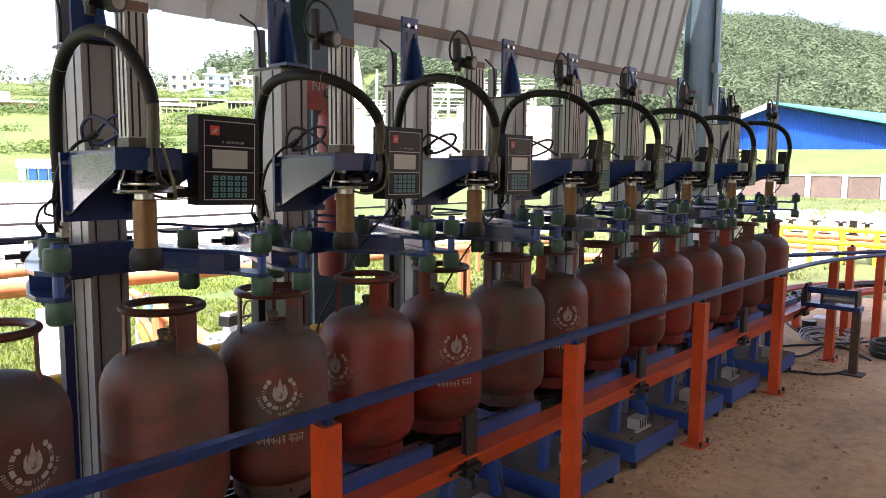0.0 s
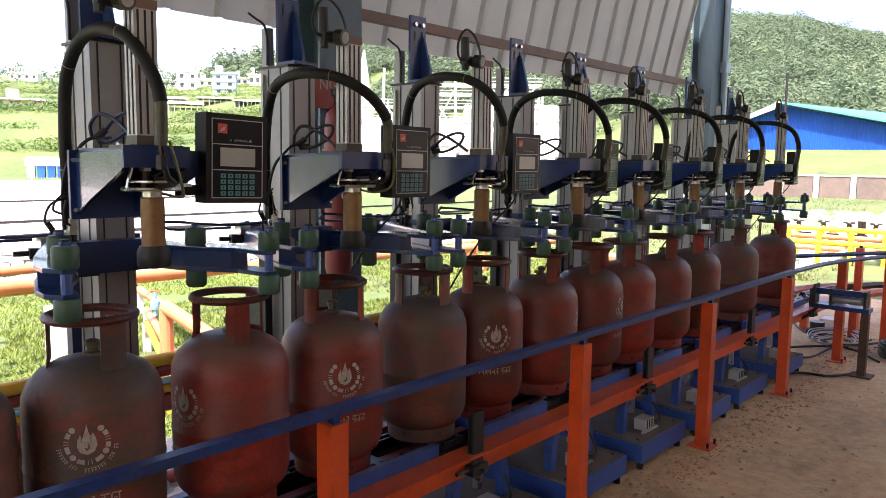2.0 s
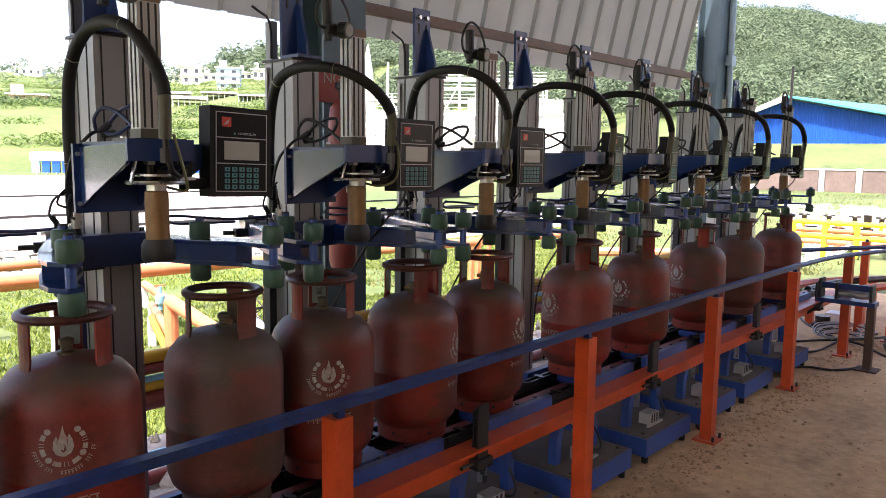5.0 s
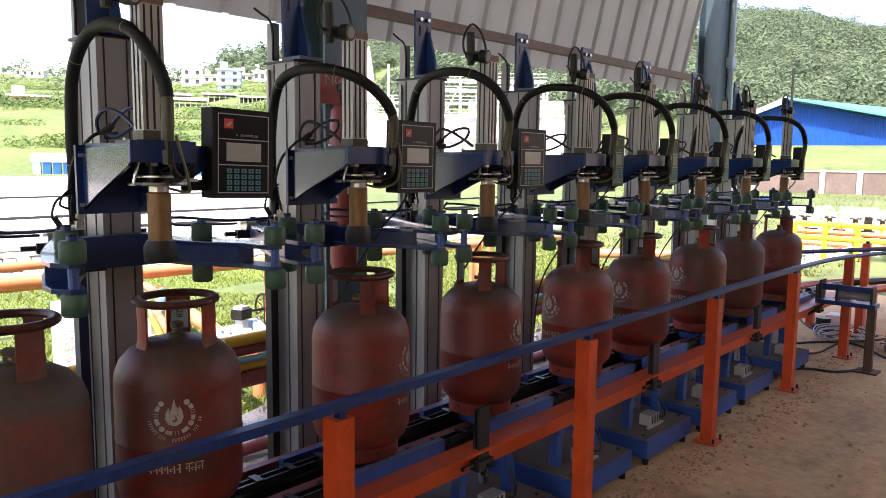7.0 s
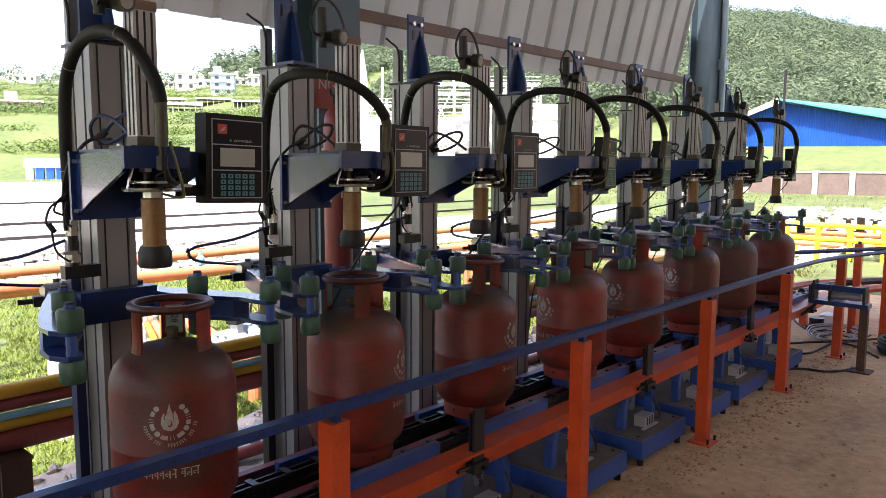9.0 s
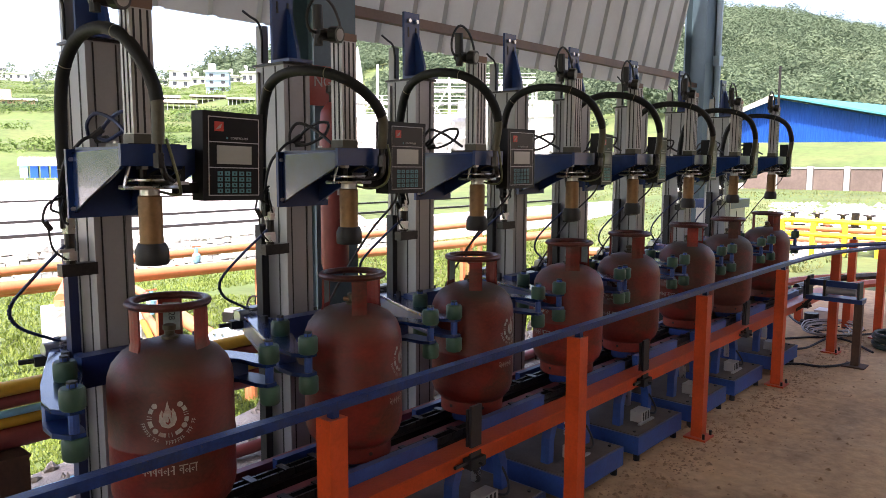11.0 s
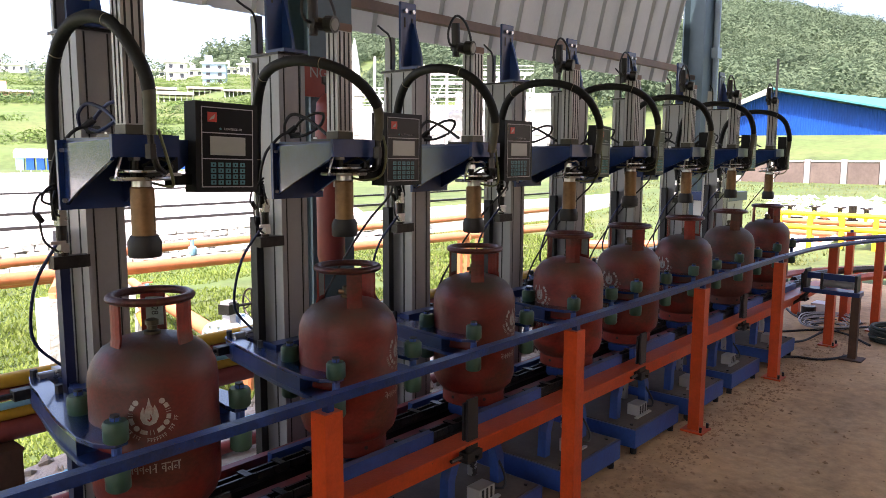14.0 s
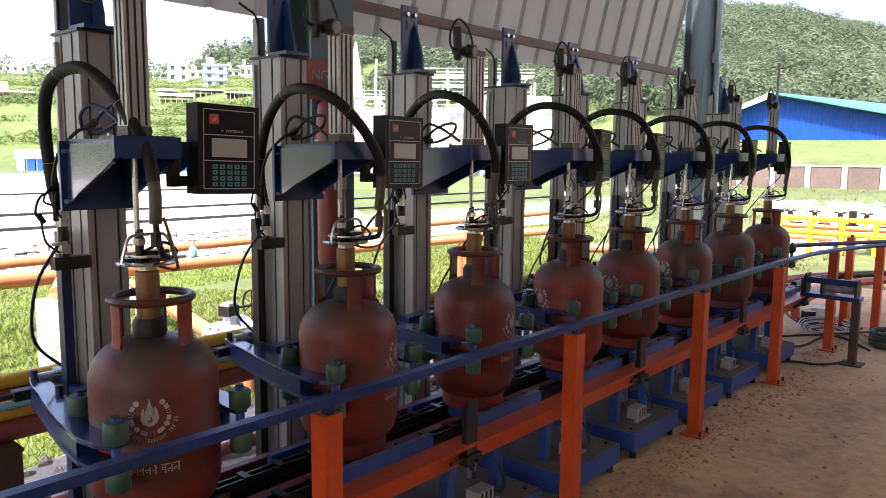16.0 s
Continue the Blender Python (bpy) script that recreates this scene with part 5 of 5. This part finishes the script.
apron()
g = thing("pipe_gallery", "bright yellow steel pipe gallery with railings", "railing")
GA, GB = Vector(polar(73.0, 13.6)), Vector(polar(85.0, 13.2))
GD = Vector(polar(76.0, 1)).normalized() * 3.6       # the gallery's depth, away from the line
for k in range(7):
    a = GA.lerp(GB, k / 6)
    part("post", boxed(a.x - .035, a.x + .035, a.y - .035, a.y + .035, -.6, .46), M_yrail, g)
    part("cross_arm", rod(bmesh.new(), a + Vector((0, 0, .44)), a + GD + Vector((0, 0, .24)), .04, 8), M_yrail, g)
    e = a + GD
    part("far_post", boxed(e.x - .03, e.x + .03, e.y - .03, e.y + .03, -.6, .24), M_yrail, g)
    v = part("valve_head", rod(bmesh.new(), e + Vector((0, 0, .24)), e + Vector((0, 0, .34)), .05, 8), M_dsteel, g)
    part("valve_wheel", torus(bmesh.new(), .10, .02, 0, 14, 6), M_dsteel, v, at=Matrix.Translation(e + Vector((0, 0, .36))))
for z, off, r, mm in ((.46, 0, .04, M_yrail), (.24, 0, .045, M_yrail), (.31, .08, .045, M_opipe), (.03, .35, .05, M_opipe), (.22, 1.0, .025, M_yrail), (.0, .7, .05, M_maroon)):
    o = GD * off + Vector((0, 0, z))
    part("rail", rod(bmesh.new(), GA + o, GB + o, r, 10), mm, g)
for k in range(6):
    p = GA.lerp(GB, (k + .4) / 6) + GD * .6
    t = thing("pipe_riser", "short pale pipe riser with a flange in the gallery", "pipe", "gallery risers", pose(p.x, p.y, -.5))
    part("stem", rod(bmesh.new(), (0, 0, 0), (0, 0, .75 + .12 * (k % 3)), .07, 12), (M_alu2, M_opipe, M_dsteel)[k % 3], t)
    part("flange", rod(bmesh.new(), (0, 0, .70), (0, 0, .74), .11, 14), M_dsteel, t)
g = thing("hydrant_pipe", "orange hydrant pipe bent up from the ground", "pipe", "process pipes")
part("run", tube(bmesh.new(), [(8.3, 5.0, .25), (8.9, 4.2, .26), (9.5, 3.55, .28), (9.7, 3.4, .2), (9.72, 3.38, -.3)], .06, 10), M_opipe, g)

# brick compound wall with white pillars
w = thing("wall_compound", "weathered brick compound wall with white pillars", "wall", kind="structure")
A, B = Vector(polar(66, 40.5)), Vector(polar(86, 38))
d = (B - A)
ang = math.degrees(math.atan2(d.y, d.x))
for k in range(9):
    p = A + d * k / 9
    part("panel", boxed(.15, d.length / 9 - .15, -.1, .1, -1.2, 1.12), M_brick, w, at=pose(p.x, p.y, 0, 0, 0, ang))
    part("pillar", boxed(-.12, .12, -.14, .14, -1.2, 1.22), M_pillar, w, "pale pillar", at=pose(p.x, p.y, 0, 0, 0, ang))
    part("coping", boxed(.17, d.length / 9 - .17, -.14, .14, 1.12, 1.18), M_stone, w, at=pose(p.x, p.y, 0, 0, 0, ang))


# ---- blue shed, houses, works ----
def blue_shed():
    t = thing("industrial_shed", "bright blue sheet-clad shed with a turquoise roof", "shed", m=pose(*polar(72.1, 62, -.3), 0, 0, -68.1))
    bm = bmesh.new()
    n = 260
    def top(u):
        return 6.45 + (.42 * u if u < 0 else -.205 * u)
    rows = [[bm.verts.new((u, -0.045 * (i % 2), z)) for z in (0.5, top(u))] for i in range(n + 1) for u in (-3.1 + 22.0 * i / n,)]
    for a, b in zip(rows, rows[1:]):
        bm.faces.new((a[0], b[0], b[1], a[1]))
    part("wall", bm, M_shedwall, t, "ribbed blue gable wall")
    part("side_wall", boxed(-3.1, -3.0, 0, 14, .5, 5.1), M_shedwall, t)
    bm = bmesh.new()
    lo = [(-.2, -1.0, 6.55), (19, -1.0, 2.62), (19, 9, 5.0), (-.2, 9, 7.0)]
    vs = [bm.verts.new(p) for p in lo] + [bm.verts.new((p[0], p[1], p[2] + .12)) for p in lo]
    for f in ((3, 2, 1, 0), (4, 5, 6, 7), (0, 1, 5, 4), (1, 2, 6, 5), (2, 3, 7, 6), (3, 0, 4, 7)):
        bm.faces.new([vs[i] for i in f])
    part("roof", bm, M_shedroof, t, "turquoise sheet roof slope")
    part("verge", prism(bmesh.new(), [(-4.0, 4.75), (-4.0, 5.0), (-.2, 6.75), (-.2, 6.3)], 'y', -1.0, 8), M_sheet, t, "cream verge and soffit")
    part("base_strip", boxed(-3, 19, -.5, -.1, 2.32, 2.5), M_wpost, t)
    return t


blue_shed()
solid("lamp_pole", rod(bmesh.new(), (0, 0, -.6), (0, 0, 8.2), .09, 8), M_dsteel, "dark yard pole beside the blue shed", "pole", m=pose(*polar(72.3, 59), 0))


def house(b, dist, w, h, storeys, wallmat, seed):
    rr = random.Random(seed)
    x, y, _ = polar(b, dist)
    z = land(x, y) - .4
    t = thing("house", "%s house with dark windows on the hillside" % ("pale blue" if wallmat is M_houseb else "low pinkish brick" if wallmat is M_pink else "whitewashed"), "house", "hillside houses", pose(x, y, z, 0, 0, -b + rr.uniform(-15, 15)))
    part("wall", boxed(-w / 2, w / 2, 0, w * .7, -2, h), wallmat, t)

    part("roof", boxed(-w / 2 - .3, w / 2 + .3, -.4, w * .7 + .3, h, h + .25), M_house, t)
    if rr.random() < .6:
        part("stair_tower", boxed(-w / 2 + .4, -w / 2 + w * .4, w * .2, w * .6, h + .25, h + 1.5), wallmat, t)
    nw = max(2, int(w / 1.7))
    sh = h / storeys
    for s in range(storeys):
        for k in range(nw):
            cx = -w / 2 + (k + .5) * w / nw
            win = part("window", boxed(cx - .32, cx + .32, -.05, .05, s * sh + .3 * sh, s * sh + .75 * sh), M_window, t)
            part("sill", boxed(cx - .4, cx + .4, -.12, -.05, s * sh + .24 * sh, s * sh + .3 * sh), M_house, win)
        if s:
            part("slab_edge", boxed(-w / 2 - .1, w / 2 + .1, -.35, -.02, s * sh - .1, s * sh + .12), M_house, t)
    return t


_hr = random.Random(21)
def site(b, slope, far=330):
    """Distance along a bearing at which the hillside reaches this slope of sight."""
    top = (0, 0)
    for d in range(75, far, 2):
        x, y, _ = polar(b, d)
        e = (land(x, y) - 1.4) / d
        top = max(top, (e, d))
        if e >= slope:
            return d
    return top[1]


# bearing, slope to the foot, width and height as seen
for k, (b, foot, w, h, n, mm) in enumerate((
        (31.69, .0869, .0283, .0268, 3, M_houseb), (29.14, .0911, .0252, .022, 2, M_house), (30.42, .0962, .0189, .009, 1, M_house), (27.9, .0917, .0157, .009, 1, M_house),
        (31.65, .1114, .0189, .0126, 2, M_house), (32.79, .1136, .0142, .011, 1, M_house), (32.93, .0992, .0157, .009, 1, M_house), (33.84, .0977, .0157, .0126, 1, M_house),
        (33.79, .1215, .022, .009, 1, M_house), (18.81, .0922, .0300, .0079, 1, M_house), (20.8, .0968, .0126, .0079, 1, M_house), (18.16, .0928, .0063, .0142, 2, M_house),
        (18.72, .0631, .0409, .008, 1, M_pink), (34.9, .102, .016, .012, 2, M_house), (35.6, .112, .014, .010, 1, M_house), (30.0, .104, .012, .008, 1, M_house), (36.8, .108, .016, .012, 2, M_house))):
    dd = site(b, foot)
    house(b, dd, w * dd, h * dd, n, mm, 80 + k)
_hr = random.Random(21)
for k, (b, dd) in enumerate(((41.2, 300), (45.5, 260), (48, 240), (49.5, 280), (51, 255), (53, 300), (55, 280), (64.2, 330), (64.8, 345), (65.4, 335), (65.9, 320))):
    house(b, dd, _hr.uniform(3.8, 6.5), _hr.uniform(2.4, 4.6), _hr.choice((1, 1, 2, 2)), M_house, 50 + k)


def works_hall():
    t = thing("works_hall", "large whitewashed works hall in full sun", "building", m=pose(*polar(49, 59), 0, 0, -49))
    part("wall", boxed(-8.4, 9.2, 0, 6, -1, 4.9), M_house, t)
    part("upper_wall", boxed(1.5, 8.0, 1, 6, 5.05, 6.2), M_house, t)
    part("roof", boxed(-8.7, 9.5, -.3, 6.3, 4.9, 5.05), M_wpost, t)
    for k in range(8):
        for z in (.8, 3.0):
            w = part("window", boxed(-7.6 + 2 * k, -6.8 + 2 * k, -.04, .04, z, z + 1.0), M_conc, t)
            part("sill", boxed(-7.7 + 2 * k, -6.7 + 2 * k, -.12, -.04, z - .1, z), M_wpost, w)
    return t


works_hall()


def works():
    """Far steel structure of the neighbouring works."""
    t = thing("works_staging", "pale steel staging of a distant works with platforms", "structure", m=pose(*polar(47.5, 54), 0, 0, -47) @ Matrix.Scale(.62, 4))
    rnd = random.Random(31)
    for x in range(-12, 14, 2):
        for y in (0, 3):
            part("post", boxed(x - .11, x + .11, y - .11, y + .11, -1, (11.2 if x > -6 else 9.2) + rnd.uniform(-.8, 1.3)), M_wpost, t)
    for k, z in enumerate((2.5, 5, 7.4, 8.9, 10.4, 11.5)):
        x0, x1 = (-12, 12) if k < 4 else (rnd.uniform(-6, -3), rnd.uniform(9, 12.5))
        part("deck", boxed(x0, x1, 0, 3, z, z + .16), M_wpost, t)
        for dz in (.4, .8):
            part("handrail", boxed(x0, x1, -.05, .02, z + dz, z + dz + .07), M_wpost, t)
    for x in range(-12, 12, 3):
        part("brace", rod(bmesh.new(), (x, 0, .2), (x + 2.8, 0, 5), .09, 6), M_wpost, t)
        part("brace", rod(bmesh.new(), (x + 2.8, 0, 5), (x, 0, 9), .09, 6), M_wpost, t)
        part("brace", rod(bmesh.new(), (x, 0, 7.4), (x + 2.2, 0, 11.5 if x > -6 else 9), .08, 6), M_wpost, t)
        if x % 2:
            part("bin", boxed(x, x + rnd.uniform(.8, 1.6), .6, 2.4, 7.5, rnd.uniform(8.3, 9.6)), M_wpost, t)
    part("tank", lathe(bmesh.new(), ((0, -1), (2.6, -1), (2.6, 7), (1.6, 8), (0, 8.3)), 20, (4, 6, 0)), M_wpost, t, smooth=True)
    c = thing("spire", "tall white tapering tower", "tower", m=pose(*polar(41.7, 78), 1.5) @ Matrix.Scale(.52, 4))
    part("shaft", lathe(bmesh.new(), ((2.2, -4), (2.0, 6), (1.6, 14), (1.0, 20), (.3, 24), (0, 25)), 16), M_wpost, c, smooth=True)
    part("mast", rod(bmesh.new(), (5.5, 0, -4), (5.5, 0, 22), .25, 8), M_wpost, c)


works()
t = thing("water_tanks", "row of blue and white tanks under a pale roof", "tank", m=pose(*polar(18.7, 58), 0, 0, -24))
for k in range(19):
    part("tank", boxed(.05 + k * .62, .52 + k * .62, 0, 1, .2, .98), M_shedwall if k % 7 else M_sky, t, bevel=0.05)
    part("leg", boxed(.25 + k * .62, .33 + k * .62, .3, .6, -.6, .2), M_wpost, t)
part("roof", prism(bmesh.new(), [(-.1, 1.02), (1.2, 1.02), (1.2, 1.62), (-.1, 1.40)], 'x', -.05, 11.9), M_wpost, t, "pale sloping roof")


def field_shed(b, foot, w, h):
    dd = site(b, foot)
    x, y, _ = polar(b, dd)
    t = thing("field_shed", "long open shed with a pale tan roof among the fields", "shed", "field sheds", pose(x, y, land(x, y), 0, 0, -b))
    w, h = w * dd, h * dd
    part("roof", prism(bmesh.new(), [(-.4, h * .62), (1.8, h), (4.0, h * .66), (4.0, h * .58), (1.8, h * .9), (-.4, h * .54)], 'x', -w / 2, w / 2), M_tanroof, t, "pale tan roof")
    for k in range(7):
        px = -w / 2 + .2 + (w - .4) * k / 6
        for py in (0.0, 3.6):
            part("post", boxed(px - .05, px + .05, py - .05, py + .05, -.6, h * .62), M_wpost, t)


for row in ((28.39, .0693, .0252, .0094), (29.0, .061, .0441, .011), (31.01, .0706, .0441, .0079), (33.3, .0702, .0346, .0079), (26.6, .062, .02, .008)):
    field_shed(*row)


# ---- plants ----
def clump(V, F, x, y, z, r, h, rnd, n, fine=1.0):
    """A ragged crown: many small leaf sprays lying over an uneven rounded volume."""
    lob = [(rnd.uniform(0, 2 * math.pi), rnd.uniform(.75, 1.2)) for _ in range(5)]
    for _ in range(n):
        a, e = rnd.uniform(0, 2 * math.pi), rnd.uniform(-.35, 1)
        k = min(lob, key=lambda q: abs((a - q[0] + math.pi) % (2 * math.pi) - math.pi))[1] * rnd.uniform(.85, 1.1)
        cr = math.sqrt(max(0, 1 - e * e))
        nx, ny, nz = cr * math.cos(a), cr * math.sin(a), e
        cx, cy, cz = x + r * k * nx, y + r * k * ny, z + h * (.42 + .5 * e * k)
        s = r * rnd.uniform(.14, .30) * fine
        i = len(V)
        t0 = rnd.uniform(0, 2 * math.pi)
        tx, ty = -math.sin(a), math.cos(a)
        lean = .55                               # sprays tip towards the sky
        bx, by, bz = -(nz + lean) * math.cos(a) / (1 + lean), -(nz + lean) * math.sin(a) / (1 + lean), cr * .8
        for q in range(3):
            c, d = s * math.cos(t0 + q * 2.1), s * math.sin(t0 + q * 2.1)
            j = s * rnd.uniform(-.45, .45)
            V.append((cx + c * tx + d * bx + j * nx, cy + c * ty + d * by + j * ny, cz + d * bz + j * nz))
        F.append((i, i + 1, i + 2))


def stuff(name, V, F, material, label, category):
    me = bpy.data.meshes.new(name)
    me.from_pydata(V, [], F)
    me.materials.append(material)
    return tagged(new(name, me), label, category, kind="stuff")


def forest():
    rnd = random.Random(9)
    V, F = [], []
    k = 0
    while k < 8500:
        b = rnd.uniform(37, 84)
        t, dr = ridge(b)
        d = 82 + (dr - 80) * rnd.random() ** .8
        if b < 41 and d < 200:
            continue
        if noise.noise(Vector((b * .25, d * .012, 7))) < -.30 and d < 330:
            continue
        x, y, _ = polar(b, d)
        z = land(x, y)
        s = rnd.uniform(1.3, 3.3) * (1.15 if d > 200 else .75)
        clump(V, F, x, y, z - .4, s, s * (rnd.uniform(2.2, 3.4) if rnd.random() < .25 else rnd.uniform(1.3, 2.1)), rnd, 190, .52)
        k += 1
    stuff("far_forest", V, F, M_leaf, "dense green forest covering the far hillside", "forest")
    V, F = [], []
    for _ in range(420):
        b = rnd.choice((rnd.uniform(14, 46), rnd.uniform(30, 38)))
        t, dr = ridge(b)
        d = dr * rnd.uniform(.55, 1.0) if rnd.random() < .35 else dr * rnd.uniform(.9, 1.02)
        x, y, _ = polar(b, d)
        s = rnd.uniform(1.2, 2.6) * (1.5 if b > 31 and d > 230 else .8)
        clump(V, F, x, y, land(x, y), s, s * rnd.uniform(1.3, 3.0), rnd, 30)
    stuff("hill_trees", V, F, M_leaf, "scattered trees and bushes between the hillside houses", "trees")
    V, F = [], []
    L, G = [], []
    for row in range(30):
        d0 = 72 + row * 4.3
        for _ in range(2):
            b0 = 12 + rnd.uniform(0, 20)
            b1 = min(38, b0 + rnd.uniform(4, 13))
            dark = rnd.random() < .45 or row in (9, 10)
            if row in (9, 10):
                b0, b1 = 12, 24
            for _ in range(int(13 * (b1 - b0))):
                x, y, _ = polar(rnd.uniform(b0, b1), d0 + rnd.uniform(-.9, .9))
                clump(V if dark else L, F if dark else G, x, y, land(x, y) - .15, .55, rnd.uniform(.5, 1.3) * (1.5 if row in (9, 10) else 1), rnd, 9)
    stuff("crop_rows", V, F, M_crop, "dark green crop rows on the terraces", "crops")
    stuff("young_crop", L, G, M_cropl, "light green young crop on the terraces", "crops")


def grass():
    rnd = random.Random(4)
    V, F = [], []
    for _ in range(120000):
        y = 3.4 + 8.4 * rnd.random() ** 1.4
        x = y * rnd.uniform(.22, 1.7) + rnd.uniform(-.5, .5)
        if noise.noise(Vector((x * .7, y * .7, 2))) < -.25 and y > 6:
            continue
        h = rnd.uniform(.025, .065) * (1.0 + .8 * max(0, noise.noise(Vector((x * .9, y * .9, 5)))))
        a, l = rnd.uniform(0, 2 * math.pi), rnd.uniform(.02, .06)
        w = rnd.uniform(.006, .013) * (1 + y * .06)
        i = len(V)
        z = land(x, y) - .01
        V += [(x - w * math.sin(a), y + w * math.cos(a), z), (x + w * math.sin(a), y - w * math.cos(a), z), (x + l * math.cos(a), y + l * math.sin(a), z + h)]
        F.append((i, i + 1, i + 2))
    stuff("tall_grass", V, F, M_blade, "rough bright green grass between the pipes", "grass")


def lawn():
    rnd = random.Random(14)
    V, F = [], []
    for _ in range(52000):
        b, d = rnd.uniform(40, 86), 11 + 29 * rnd.random() ** 1.3
        x, y, _ = polar(b, d)
        if y < 2.9 or (y > 12 and b < 57) or (b > 72 and 13.5 < d < 29) or noise.noise(Vector((x * .25, y * .25, 3))) < rnd.uniform(-.5, .25):
            continue
        h, a, l, w = rnd.uniform(.03, .10), rnd.uniform(0, 2 * math.pi), rnd.uniform(.03, .10), rnd.uniform(.012, .03)
        i, z = len(V), land(x, y) - .02
        V += [(x - w * math.sin(a), y + w * math.cos(a), z), (x + w * math.sin(a), y - w * math.cos(a), z), (x + l * math.cos(a), y + l * math.sin(a), z + h)]
        F.append((i, i + 1, i + 2))
    stuff("lawn_tufts", V, F, M_dry, "uneven tufts of grass on the open ground", "grass")


forest()
grass()
lawn()


# ---- what moves ----
def motions():
    for b, (x, stop, sh, az, dusty) in zip(bottles, BOTTLES):
        def at(px, turn=0.0):
            return pose(px, YC, ZC, 0, 0, az - 180 + turn)
        if stop is None:
            walk(b, [(k * 2.0, at(x - V * k * 2.0)) for k in range(9)])
        else:
            ts = (x - stop) / V
            rows = [(0, at(x))]
            for k in range(1, 8):
                if k * 1.0 < ts - .25:
                    rows.append((k * 1.0, at(x - V * k)))
            if ts > .15:
                rows.append((ts - .08, at(stop + V * .08)))
            rows += [(ts + .08, at(stop)), (ts + .6, at(stop)), (13.2, at(stop)), (13.85, at(sh)), (14.3, at(sh)), (16, at(sh))]
            walk(b, rows)
    for i, (t, arms) in enumerate(clamps):
        lag = .06 * i
        walk(t, [(s, pose(ST[i], YC, z)) for s, z in ((0, 1.197), (7.6, 1.197), (7.95 + .3 * lag, 1.194), (8.2, 1.158), (8.5, 1.108), (9.0, 1.058), (10.0, .965), (11.0, .872), (11.5, .826), (12.0, .780), (12.35, .762), (13, .760), (16, .760))])
        for a, s in zip(arms, (-1, 1)):
            m0 = Matrix.Translation(a.location)
            walk(a, [(u, m0 @ pose(0, 0, 0, 0, 0, ang * s)) for u, ang in ((0, 13), (8, 13), (13.1, 13), (13.3, 8), (13.5, 3), (13.75, 0), (14.2, 0), (16, 0))])
    for segs in cables:
        rows = [(w, cable_poses((1.197 - z) / .432)) for w, z in ((0, 1.197), (7.95, 1.194), (8.5, 1.108), (9.0, 1.058), (10.0, .965), (11.0, .872), (11.5, .826), (12.0, .780), (12.35, .762), (13, .760), (16, .760))]
        for k, seg in enumerate(segs):
            walk(seg, [(w, c[k]) for w, c in rows])
    DROP = [(14.15, 15.35), (14.75, 15.55), (13.85, 14.45), (13.85, 14.45), (14.6, 15.4), (13.9, 14.5), (13.9, 14.5), (13.8, 14.4)]
    for i, (h, (t, segs)) in enumerate(zip(heads, hoses)):
        t0, t1 = DROP[i]
        steps = [(0, 0.0), (t0 - .4, 0.0), (t0, 0.0)] + [(t0 + (t1 - t0) * k / 6, (1 - math.cos(math.pi * k / 6)) / 2) for k in range(1, 7)] + [(t1 + .3, 1.0), (16.0, 1.0)]
        if steps[-2][0] >= 16:
            steps.pop(-2)
        walk(h, [(s, pose(-.008, YC, 1.34 - .208 * u)) for s, u in steps])
        curves = [hose_poses(u, i) for s, u in steps]
        for k, seg in enumerate(segs):
            walk(seg, [(s, c[k]) for (s, u), c in zip(steps, curves)])


motions()
